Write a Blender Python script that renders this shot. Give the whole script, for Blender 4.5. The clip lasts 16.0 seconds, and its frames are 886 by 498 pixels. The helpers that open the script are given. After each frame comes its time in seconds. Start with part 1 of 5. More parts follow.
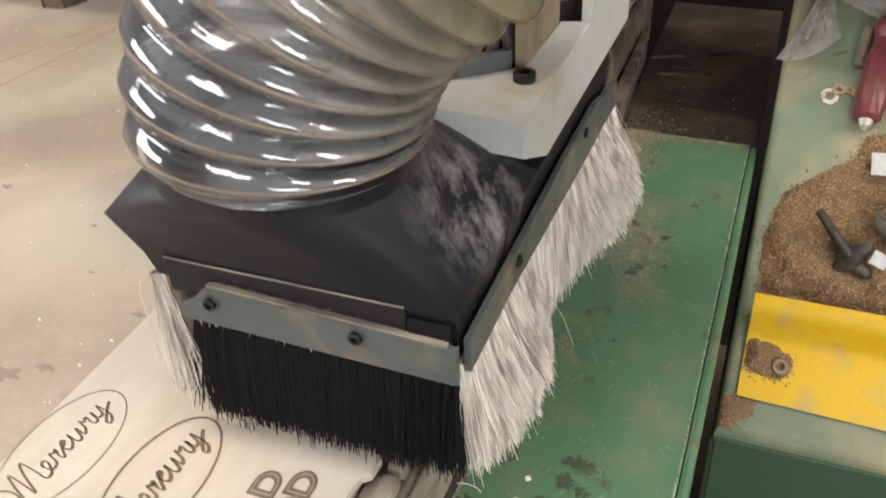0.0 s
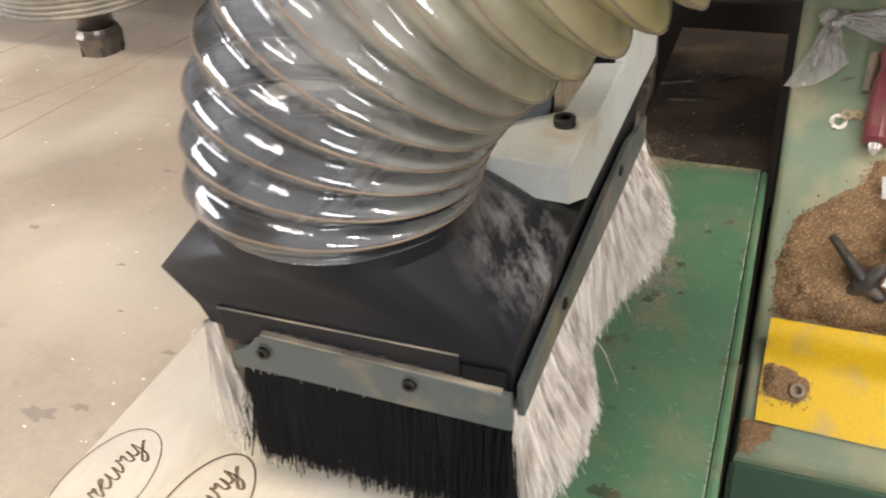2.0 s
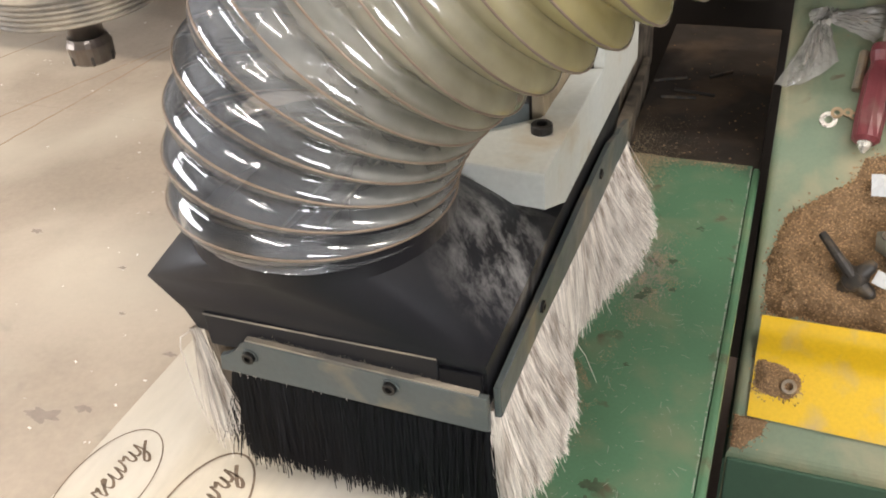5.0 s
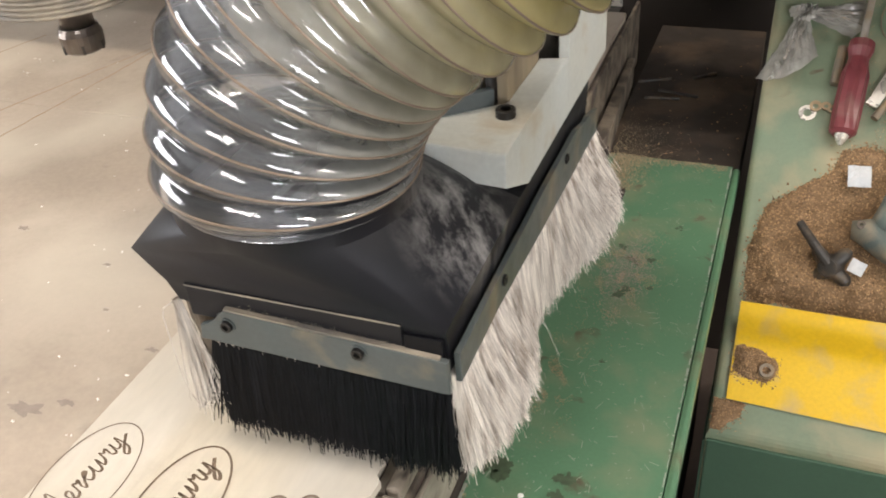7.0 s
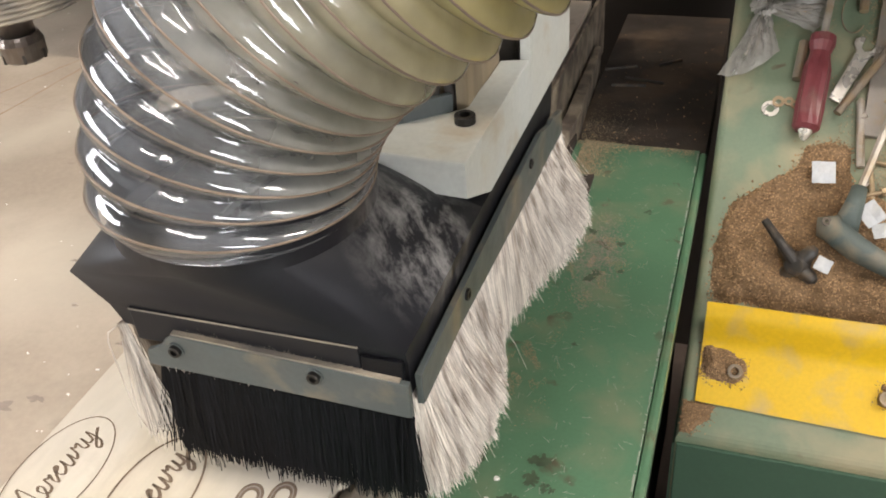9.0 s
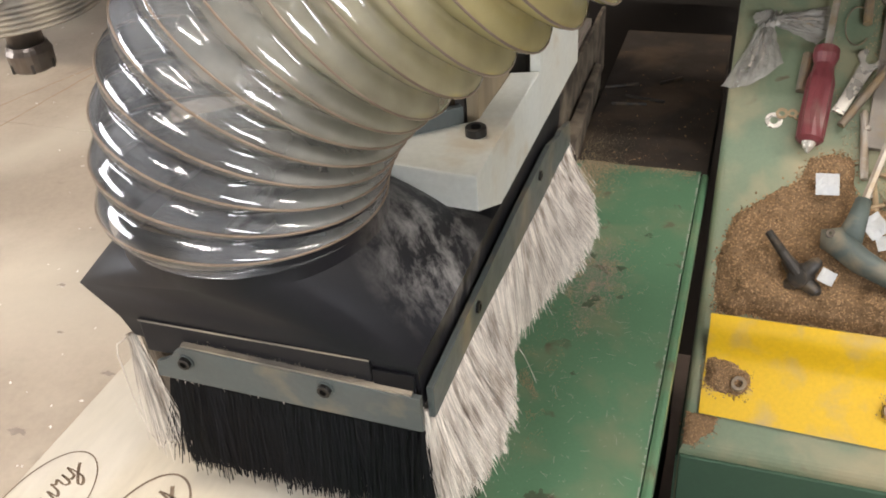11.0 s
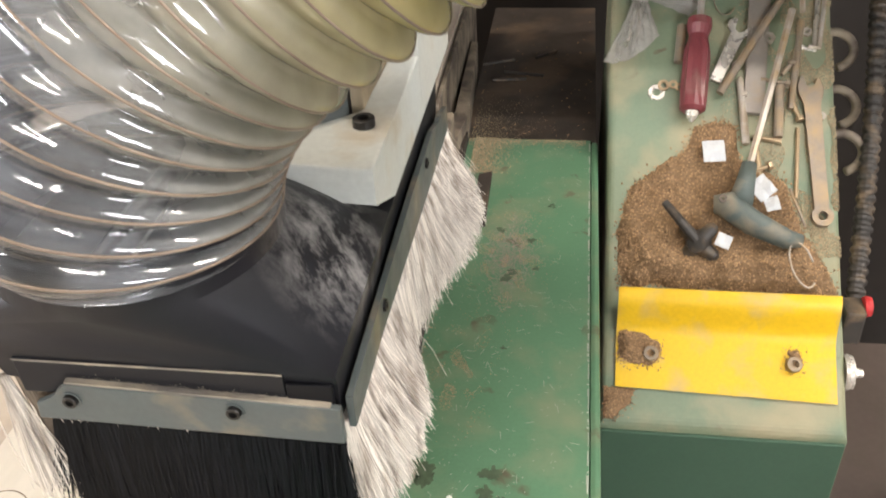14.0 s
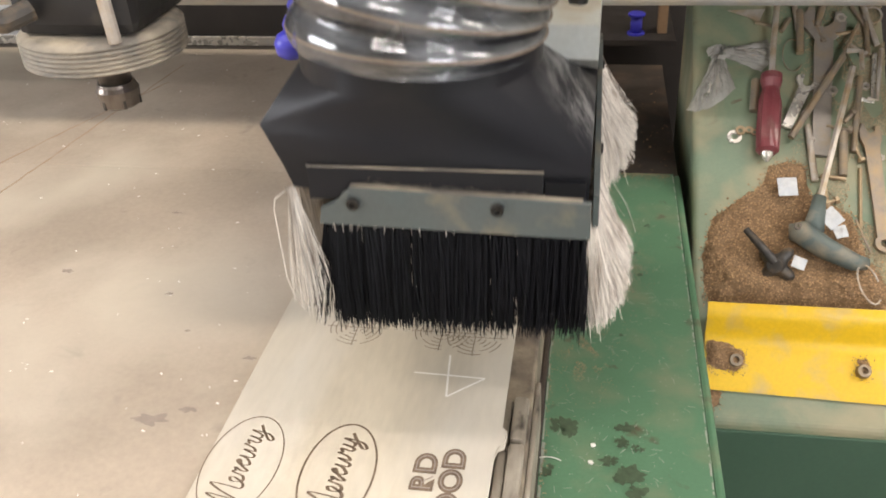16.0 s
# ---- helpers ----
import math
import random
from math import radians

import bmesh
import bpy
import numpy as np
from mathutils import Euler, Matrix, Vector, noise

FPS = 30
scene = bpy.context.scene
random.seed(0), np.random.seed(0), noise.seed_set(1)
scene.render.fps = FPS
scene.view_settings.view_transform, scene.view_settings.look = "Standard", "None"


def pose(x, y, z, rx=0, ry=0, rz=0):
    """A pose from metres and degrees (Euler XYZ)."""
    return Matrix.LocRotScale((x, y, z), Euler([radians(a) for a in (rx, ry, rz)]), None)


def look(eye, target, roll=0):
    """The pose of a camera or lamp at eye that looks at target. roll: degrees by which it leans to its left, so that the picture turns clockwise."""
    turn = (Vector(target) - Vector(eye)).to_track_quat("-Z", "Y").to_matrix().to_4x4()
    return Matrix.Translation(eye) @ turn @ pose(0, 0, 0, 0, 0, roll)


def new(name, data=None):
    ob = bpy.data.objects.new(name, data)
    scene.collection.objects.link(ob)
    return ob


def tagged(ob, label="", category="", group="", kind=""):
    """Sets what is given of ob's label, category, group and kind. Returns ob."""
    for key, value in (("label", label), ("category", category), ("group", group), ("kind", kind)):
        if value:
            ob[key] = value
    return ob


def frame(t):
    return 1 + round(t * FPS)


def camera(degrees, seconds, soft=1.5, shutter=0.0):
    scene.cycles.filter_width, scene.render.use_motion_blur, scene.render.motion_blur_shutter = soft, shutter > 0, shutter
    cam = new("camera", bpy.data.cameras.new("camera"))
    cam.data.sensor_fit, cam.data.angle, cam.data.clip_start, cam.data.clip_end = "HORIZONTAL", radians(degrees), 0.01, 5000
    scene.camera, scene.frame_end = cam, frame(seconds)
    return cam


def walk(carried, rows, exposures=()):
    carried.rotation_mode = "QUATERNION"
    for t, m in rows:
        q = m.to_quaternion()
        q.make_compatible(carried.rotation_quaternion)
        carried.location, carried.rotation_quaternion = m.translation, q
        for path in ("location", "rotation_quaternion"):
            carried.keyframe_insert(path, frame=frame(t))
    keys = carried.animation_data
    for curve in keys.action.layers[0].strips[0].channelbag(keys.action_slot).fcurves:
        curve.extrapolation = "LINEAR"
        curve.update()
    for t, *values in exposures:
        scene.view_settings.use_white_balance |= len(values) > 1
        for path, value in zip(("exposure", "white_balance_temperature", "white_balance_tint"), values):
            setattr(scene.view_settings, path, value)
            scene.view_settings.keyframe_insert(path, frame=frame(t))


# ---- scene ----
cam = camera(52.86, 16.0, soft=1.8, shutter=0.6)
# seconds, place, tilt, lean, turn
ROWS = [
    (0.0, 0.1343, -0.3383, 0.5426, 54.49, 2.55, 21.02),
    (0.5, 0.1429, -0.3419, 0.5582, 55.47, 4.01, 20.48),
    (1.0, 0.1409, -0.3280, 0.5494, 56.10, 3.88, 19.68),
    (1.5, 0.1352, -0.3348, 0.5617, 56.55, 3.23, 20.50),
    (2.0, 0.1260, -0.3456, 0.5628, 55.69, 3.71, 20.76),
    (2.5, 0.1125, -0.3616, 0.5649, 55.32, 4.16, 23.06),
    (3.0, 0.1083, -0.3522, 0.5664, 54.63, 4.41, 22.10),
    (3.5, 0.1143, -0.3413, 0.5703, 55.23, 4.50, 21.09),
    (4.0, 0.1235, -0.3361, 0.5733, 55.25, 4.42, 20.37),
    (6.5, 0.1533, -0.3729, 0.5803, 55.29, 4.09, 20.96),
    (7.0, 0.1574, -0.3750, 0.5824, 55.18, 4.01, 20.54),
    (7.5, 0.1560, -0.3736, 0.5806, 55.17, 4.06, 20.27),
    (8.0, 0.1565, -0.3619, 0.5776, 54.76, 3.99, 19.78),
    (8.5, 0.1637, -0.3464, 0.5773, 54.46, 3.90, 18.66),
    (9.0, 0.1615, -0.3453, 0.5746, 54.88, 4.16, 18.36),
    (9.5, 0.1583, -0.3363, 0.5769, 54.67, 4.47, 18.54),
    (12.0, 0.1573, -0.3493, 0.5738, 55.93, 3.52, 18.79),
    (12.5, 0.1615, -0.3232, 0.5613, 55.43, 4.11, 21.53),
    (13.0, 0.1379, -0.2939, 0.5614, 55.03, 4.58, 17.09),
    (13.5, 0.1019, -0.3090, 0.5612, 53.71, 4.34, 9.28),
    (14.0, 0.0939, -0.3310, 0.5666, 54.15, 2.86, 7.74),
    (14.5, 0.1133, -0.3326, 0.5821, 56.57, 3.19, 10.73),
    (15.0, 0.0844, -0.3861, 0.5881, 57.93, 2.59, 12.25),
    (15.5, 0.0039, -0.4834, 0.5947, 58.26, 2.38, 10.24),
    (16.0, -0.0057, -0.5083, 0.6104, 58.42, 2.62, 9.03),
]
walk(cam, [(t, pose(*r)) for t, *r in ROWS],
     exposures=[(0.0, 0.08), (0.5, 0.13), (2.0, 0.20), (4.0, 0.19), (12.5, 0.15), (13.0, 0.21), (13.5, 0.30), (14.0, 0.51), (14.5, 0.54), (15.0, 0.47), (15.5, 0.37), (16.0, 0.27)])

# the router's head slides along x and lifts at the end; the bed slides along y
HEAD_X = [(0.0, 0.0), (0.5, 0.0014), (1.0, 0.002), (1.5, 0.0066), (2.0, 0.0143), (2.5, 0.007), (3.0, -0.0084), (3.5, -0.0124),
          (4.0, -0.0009), (6.5, 0.0112), (7.0, -0.0038), (7.5, -0.0151), (8.0, -0.0164), (8.5, -0.007), (9.0, 0.0019),
          (9.5, 0.0021), (12.0, 0.0067), (12.5, -0.0063), (13.0, -0.021), (13.5, -0.0282), (14.0, -0.0226), (14.5, -0.0098),
          (15.0, -0.0042), (15.5, -0.0093), (15.7, -0.0065), (16.0, -0.0023)]
HEAD_Z = {15.0: 0.0030, 15.5: 0.0040, 15.7: 0.050, 16.0: 0.1153}
BED_Y = [(0.0, 0.0), (0.5, 0.0038), (1.0, 0.0122), (1.5, 0.0149), (2.0, 0.0023), (2.5, -0.0097), (3.0, -0.0086), (3.5, 0.0062),
         (4.0, 0.0139), (6.5, -0.0143), (7.0, -0.0169), (7.5, -0.0072), (8.0, 0.0059), (8.5, 0.018), (9.0, 0.0186), (9.5, 0.0254),
         (12.0, -0.0243), (12.5, -0.0243), (13.0, -0.0155), (13.5, -0.0016), (14.0, 0.0131), (14.5, 0.0235), (15.0, 0.0247),
         (15.5, 0.0244), (16.0, 0.0275)]

# ---- light: a closed workshop with two daylight windows and fluorescent battens ----
world = bpy.data.worlds.new("world")
scene.world = world
world.use_nodes = True
world.node_tree.nodes["Background"].inputs[0].default_value = (0.9, 0.92, 1.0, 1)
world.node_tree.nodes["Background"].inputs[1].default_value = 0.05
# place along x and y, watts, colour: the one over the far side of the bed is tinted to warm the board
# all battens are unseen; the last is added to brighten faces turned to +x
LAMPS = [(-1.5, 0.3, 25.0, (1.0, 0.84, 0.66)), (0.9, -0.55, 19.0, (0.985, 0.90, 0.86)), (-0.5, -1.7, 21.0, (0.985, 0.90, 0.86)),
         (2.6, 0.0, 46.0, (1.0, 0.91, 0.82))]
# wall, centre along the wall, width, sill and head heights
WINDOWS = [("west", -1.05, 2.2, 0.70, 1.70), ("south", 2.45, 2.2, 0.70, 1.70)]
WINDOW_WATTS = 84.0

# ---- materials ----


def rgb(c):
    return (*c, 1.0)


def material(name, base, second=None, rough=0.5, metal=0.0, scale=20.0, fine=220.0, bump=0.15, spots=None, spot_scale=9.0,
             spot_at=0.62, spot_soft=0.06, second_at=0.5, second_soft=0.25, island=0.0, stretch=(1, 1, 1), spec=0.5, rough_var=0.15,
             dust=None, dust_at=0.55, dust_scale=14.0, alpha=1.0, trans=0.0, bump_dist=0.001):
    """A surface with two scales of variation, spots of another colour and fine relief, in the object's metres."""
    m = bpy.data.materials.new(name)
    m.use_nodes = True
    nt = m.node_tree
    n, ln = nt.nodes, nt.links
    b = n["Principled BSDF"]
    co = n.new("ShaderNodeTexCoord")
    mp = n.new("ShaderNodeMapping")
    mp.inputs["Scale"].default_value = stretch
    ln.new(co.outputs["Object"], mp.inputs[0])

    def tex(s, detail=5.0, dist=0.0):
        t = n.new("ShaderNodeTexNoise")
        t.inputs["Scale"].default_value, t.inputs["Detail"].default_value, t.inputs["Distortion"].default_value = s, detail, dist
        ln.new(mp.outputs[0], t.inputs["Vector"])
        return t.outputs["Fac"]

    def ramp(fac, at, soft):
        r = n.new("ShaderNodeMapRange")
        r.inputs[1].default_value, r.inputs[2].default_value = at - soft, at + soft
        ln.new(fac, r.inputs[0])
        return r.outputs[0]

    def mix(fac, a, c):
        x = n.new("ShaderNodeMix")
        x.data_type = "RGBA"
        for sock, v in ((x.inputs[0], fac), (x.inputs[6], a), (x.inputs[7], c)):
            if isinstance(v, (tuple, float)):
                sock.default_value = v
            else:
                ln.new(v, sock)
        return x.outputs[2]

    col = mix(ramp(tex(scale), second_at, second_soft), rgb(base), rgb(second or tuple(c * 0.78 for c in base)))
    grain = tex(fine, 3.0)
    col = mix(ramp(grain, 0.5, 0.35), col, mix(0.16, col, (0.02, 0.02, 0.02, 1)))
    if spots:
        col = mix(ramp(tex(spot_scale, 6.0, 0.6), spot_at, spot_soft), col, rgb(spots))
    if dust:
        col = mix(ramp(tex(dust_scale, 7.0, 0.3), dust_at, 0.14), col, rgb(dust))
    if island:
        g = n.new("ShaderNodeNewGeometry")
        h = n.new("ShaderNodeHueSaturation")
        v = n.new("ShaderNodeMapRange")
        v.inputs[3].default_value, v.inputs[4].default_value = 1 - island, 1 + island
        ln.new(g.outputs["Random Per Island"], v.inputs[0])
        ln.new(v.outputs[0], h.inputs["Value"])
        ln.new(col, h.inputs["Color"])
        col = h.outputs[0]
    ln.new(col, b.inputs["Base Color"])
    rr = n.new("ShaderNodeMapRange")
    rr.inputs[3].default_value, rr.inputs[4].default_value = max(0.03, rough - rough_var), min(1, rough + rough_var)
    ln.new(tex(scale * 3.1), rr.inputs[0])
    ln.new(rr.outputs[0], b.inputs["Roughness"])
    b.inputs["Metallic"].default_value = metal
    b.inputs["Specular IOR Level"].default_value = spec
    b.inputs["Transmission Weight"].default_value = trans
    b.inputs["Alpha"].default_value = alpha
    if bump:
        bp = n.new("ShaderNodeBump")
        bp.inputs["Strength"].default_value, bp.inputs["Distance"].default_value = bump, bump_dist
        ln.new(grain, bp.inputs["Height"])
        ln.new(bp.outputs[0], b.inputs["Normal"])
    return m


M = {}
M["green"] = material("green_paint", (0.125, 0.255, 0.145), (0.098, 0.215, 0.118), 0.42, scale=7, fine=300, spots=(0.10, 0.085, 0.05),
                      spot_scale=26, spot_at=0.66, spot_soft=0.04, dust=(0.22, 0.25, 0.15), dust_at=0.62, dust_scale=16, bump=0.12)
M["chips"] = material("paint_chips", (0.42, 0.45, 0.37), rough=0.7)
M["oil"] = material("oil_stain", (0.058, 0.085, 0.048), (0.09, 0.135, 0.075), 0.5, scale=160)
M["smudge"] = material("board_smudge", (0.30, 0.25, 0.21), (0.36, 0.30, 0.25), 0.8, scale=120)
M["rust"] = material("rust_stain", (0.36, 0.24, 0.15), (0.46, 0.37, 0.28), 0.85, scale=60)
M["cover"] = material("pale_green_paint", (0.16, 0.225, 0.145), (0.215, 0.245, 0.15), 0.5, scale=9, fine=260, dust=(0.35, 0.30, 0.18),
                      dust_at=0.58, dust_scale=11, spots=(0.13, 0.10, 0.06), spot_scale=40, spot_at=0.72, bump=0.1)
# the cover's green with the shade of its upright faces put into it
M["cover_shaded"] = material("shaded_green_paint", (0.05, 0.105, 0.065), (0.06, 0.12, 0.075), 0.4, scale=8)
M["board"] = material("worn_spoilboard", (0.51, 0.425, 0.335), (0.40, 0.335, 0.265), 0.7, scale=6, fine=170, spots=(0.30, 0.25, 0.2),
                      spot_scale=19, spot_at=0.71, spot_soft=0.05, dust=(0.58, 0.52, 0.42), dust_at=0.6, dust_scale=4, bump=0.2)
M["ply"] = material("pale_plywood", (0.61, 0.545, 0.425), (0.54, 0.48, 0.38), 0.6, scale=6, fine=160, stretch=(1, 0.25, 1), bump=0.1,
                    dust=(0.68, 0.655, 0.60), dust_at=0.52, dust_scale=5)
M["engrave"] = material("burnt_engraving", (0.12, 0.085, 0.06), (0.26, 0.19, 0.13), 0.9, scale=140)
M["engrave_pale"] = material("fresh_engraving", (0.92, 0.90, 0.85), (0.86, 0.82, 0.76), 0.9, scale=90)
M["zinc"] = material("grey_painted_steel", (0.092, 0.118, 0.12), (0.12, 0.128, 0.12), 0.42, 0.25, scale=22, fine=300, dust=(0.3, 0.24, 0.15),
                     dust_at=0.68, dust_scale=22)
M["block"] = material("pale_grey_enamel", (0.62, 0.66, 0.64), (0.62, 0.61, 0.53), 0.4, scale=10, dust=(0.4, 0.28, 0.14), dust_at=0.72,
                      dust_scale=20, bump=0.05)
M["bolt"] = material("black_oxide_steel", (0.03, 0.03, 0.03), (0.06, 0.055, 0.05), 0.4, 0.8, scale=80)
M["steel"] = material("bare_steel", (0.56, 0.51, 0.44), (0.42, 0.37, 0.31), 0.45, 0.25, scale=60, dust=(0.38, 0.27, 0.15), dust_at=0.55, dust_scale=40)
M["chrome"] = material("chrome_steel", (0.84, 0.80, 0.72), (0.74, 0.69, 0.6), 0.28, 0.6, scale=30, bump=0.02)
M["dark_steel"] = material("dark_forged_steel", (0.24, 0.20, 0.155), (0.31, 0.25, 0.18), 0.5, 0.3, scale=50, dust=(0.34, 0.24, 0.13),
                           dust_at=0.55, dust_scale=50)
M["forged"] = material("worn_forged_steel", (0.28, 0.25, 0.22), (0.33, 0.285, 0.23), 0.42, 0.3, scale=30, bump=0.05, dust=(0.34, 0.25, 0.15), dust_at=0.64, dust_scale=40)
M["brass"] = material("brassy_steel", (0.46, 0.34, 0.20), (0.34, 0.25, 0.15), 0.38, 0.5, scale=60)
M["bristle_black"] = material("black_nylon_bristle", (0.004, 0.0043, 0.006), (0.007, 0.007, 0.0085), 0.42, scale=60, fine=500, bump=0, island=0.6, spec=0.17)
M["bristle_white"] = material("white_horsehair_bristle", (0.72, 0.665, 0.585), (0.22, 0.165, 0.12), 0.5, scale=120, fine=500, bump=0, island=0.34, stretch=(1, 1, 0.12), second_at=0.58, second_soft=0.13)
M["stained_hair"] = material("stained_brown_bristle", (0.22, 0.175, 0.125), (0.12, 0.095, 0.07), 0.6, scale=90, fine=500, bump=0, island=0.4)
M["yellow"] = material("yellow_paint", (0.80, 0.52, 0.010), (0.74, 0.46, 0.010), 0.42, scale=9, spec=0.4, dust=(0.50, 0.36, 0.14), dust_at=0.63,
                       dust_scale=24, bump=0.06)
M["tan_dust"] = material("tan_caked_dust", (0.40, 0.325, 0.20), (0.31, 0.25, 0.15), 0.95, scale=60, fine=500, bump=0.3, island=0.35)
M["sawdust"] = material("coarse_sawdust", (0.38, 0.24, 0.125), (0.27, 0.165, 0.08), 0.95, scale=60, fine=500, bump=0.6, island=0.6, bump_dist=0.002)
M["red"] = material("dark_red_plastic", (0.18, 0.038, 0.044), (0.22, 0.055, 0.06), 0.36, scale=30, dust=(0.22, 0.12, 0.10), dust_at=0.66, dust_scale=40)
M["handle"] = material("grey_green_plastic", (0.09, 0.12, 0.11), (0.12, 0.14, 0.12), 0.55, scale=40, dust=(0.3, 0.24, 0.16), dust_at=0.62, dust_scale=30)
M["rubber"] = material("black_plastic", (0.03, 0.029, 0.027), (0.06, 0.05, 0.04), 0.5, scale=30, dust=(0.2, 0.14, 0.08), dust_at=0.64, dust_scale=40)
M["paper"] = material("white_card", (0.60, 0.60, 0.58), (0.52, 0.55, 0.58), 0.6, scale=40)
M["blue"] = material("blue_plastic", (0.05, 0.045, 0.42), (0.06, 0.06, 0.5), 0.35, scale=40)
M["spindle"] = material("dusty_black_casting", (0.012, 0.011, 0.011), (0.02, 0.018, 0.016), 0.5, scale=20, dust=(0.12, 0.10, 0.075), dust_at=0.70)
M["ring"] = material("dusty_grey_rubber", (0.15, 0.135, 0.115), (0.24, 0.21, 0.17), 0.65, scale=60, dust=(0.40, 0.34, 0.25), dust_at=0.58, dust_scale=26, bump=0.4)
M["nut"] = material("worn_collet_steel", (0.24, 0.21, 0.18), (0.16, 0.13, 0.11), 0.35, 0.85, scale=70)
M["floor"] = material("brown_shop_floor", (0.17, 0.13, 0.108), (0.14, 0.105, 0.088), 0.6, scale=3, fine=90, dust=(0.13, 0.105, 0.08), dust_at=0.66)
M["dirt"] = material("grimy_brown_steel", (0.055, 0.04, 0.03), (0.036, 0.027, 0.02), 0.8, scale=14, fine=240, dust=(0.15, 0.10, 0.06),
                     dust_at=0.64, dust_scale=9, bump=0.4)
M["rail"] = material("rusty_rail_steel", (0.085, 0.062, 0.047), (0.17, 0.14, 0.115), 0.6, 0.1, scale=34, dust=(0.36, 0.30, 0.22), dust_at=0.53, dust_scale=30, bump=0.5)
M["pad"] = material("dusty_worn_clamp_steel", (0.34, 0.30, 0.24), (0.24, 0.20, 0.155), 0.6, 0.15, scale=40, spots=(0.05, 0.04, 0.03), spot_scale=55, spot_at=0.63,
                    dust=(0.50, 0.45, 0.37), dust_at=0.57, dust_scale=36, stretch=(1, 0.4, 1), bump=0.4)
M["tan_plate"] = material("dusty_tan_steel", (0.34, 0.27, 0.17), (0.20, 0.155, 0.10), 0.6, 0.2, scale=70, stretch=(1, 1, 0.12), dust=(0.42, 0.36, 0.26), dust_at=0.56)
M["wall"] = material("painted_block_wall", (0.60, 0.58, 0.54), (0.55, 0.53, 0.5), 0.8, scale=2, fine=40)
M["ceiling"] = material("white_ceiling", (0.78, 0.78, 0.76), rough=0.85, scale=2, fine=40)
M["beam"] = material("grey_gantry_paint", (0.30, 0.29, 0.26), (0.25, 0.24, 0.22), 0.45, 0.2, scale=12, dust=(0.36, 0.28, 0.18), dust_at=0.62)
M["machine_dark"] = material("dark_machine_paint", (0.022, 0.018, 0.015), (0.032, 0.025, 0.02), 0.6, scale=8)
M["wood"] = material("raw_timber", (0.32, 0.2, 0.11), (0.24, 0.15, 0.08), 0.7, scale=20, stretch=(1, 0.1, 1))
M["label_red"] = material("red_print", (0.6, 0.03, 0.03), rough=0.5)


def plastic_film(name, tint, veil, veil_colour, gloss, grime=0.25, up=None, ior=1.5):
    """Thin clear plastic: it lets most light pass, scatters some by its dusty, tinted veil and shines by its angle."""
    m = bpy.data.materials.new(name)
    m.use_nodes = True
    nt = m.node_tree
    n, ln = nt.nodes, nt.links
    n.remove(n["Principled BSDF"])
    clear, haze, skin, glow = (n.new("ShaderNodeBsdf" + k) for k in ("Transparent", "Diffuse", "Glossy", "Translucent"))
    clear.inputs[0].default_value, haze.inputs[0].default_value = rgb(tint), rgb(veil_colour)
    glow.inputs[0].default_value = rgb(veil_colour)
    skin.inputs["Roughness"].default_value = gloss
    co, tx, mr = n.new("ShaderNodeTexCoord"), n.new("ShaderNodeTexNoise"), n.new("ShaderNodeMapRange")
    tx.inputs["Scale"].default_value, tx.inputs["Detail"].default_value = 22, 6
    ln.new(co.outputs["Object"], tx.inputs["Vector"])
    ln.new(tx.outputs["Fac"], mr.inputs[0])
    mr.inputs[1].default_value, mr.inputs[2].default_value = 0.3, 0.7
    mr.inputs[3].default_value, mr.inputs[4].default_value = veil * (1 - grime), veil * (1 + grime)
    fac = mr.outputs[0]
    if up:
        along, rise, add, hue = n.new("ShaderNodeVectorMath"), n.new("ShaderNodeMapRange"), n.new("ShaderNodeMath"), n.new("ShaderNodeMix")
        along.operation = "DOT_PRODUCT"
        along.inputs[1].default_value = up[4]
        ln.new(co.outputs["Object"], along.inputs[0])
        ln.new(along.outputs["Value"], rise.inputs[0])
        rise.inputs[1].default_value, rise.inputs[2].default_value = up[:2]
        add.operation, add.use_clamp = "MULTIPLY_ADD", True
        add.inputs[1].default_value = up[2]
        ln.new(rise.outputs[0], add.inputs[0])
        ln.new(fac, add.inputs[2])
        fac = add.outputs[0]
        hue.data_type = "RGBA"
        hue.inputs[6].default_value, hue.inputs[7].default_value = rgb(veil_colour), rgb(up[3])
        ln.new(rise.outputs[0], hue.inputs[0])
        ln.new(hue.outputs[2], haze.inputs[0])
        ln.new(hue.outputs[2], glow.inputs[0])
    both, body, out, fr = n.new("ShaderNodeMixShader"), n.new("ShaderNodeMixShader"), n.new("ShaderNodeMixShader"), n.new("ShaderNodeFresnel")
    both.inputs[0].default_value = 0.4
    ln.new(haze.outputs[0], both.inputs[1])
    ln.new(glow.outputs[0], both.inputs[2])
    crease, relief = n.new("ShaderNodeTexNoise"), n.new("ShaderNodeBump")
    crease.inputs["Scale"].default_value, crease.inputs["Detail"].default_value, crease.inputs["Distortion"].default_value = 75, 4, 0.8
    ln.new(co.outputs["Object"], crease.inputs["Vector"])
    relief.inputs["Strength"].default_value, relief.inputs["Distance"].default_value = 0.16, 0.002
    ln.new(crease.outputs["Fac"], relief.inputs["Height"])
    ln.new(relief.outputs[0], skin.inputs["Normal"])
    ln.new(fac, body.inputs[0])
    ln.new(clear.outputs[0], body.inputs[1])
    ln.new(both.outputs[0], body.inputs[2])
    fr.inputs[0].default_value = ior
    ln.new(fr.outputs[0], out.inputs[0])
    ln.new(body.outputs[0], out.inputs[1])
    ln.new(skin.outputs[0], out.inputs[2])
    ln.new(out.outputs[0], n["Material Output"].inputs[0])
    return m


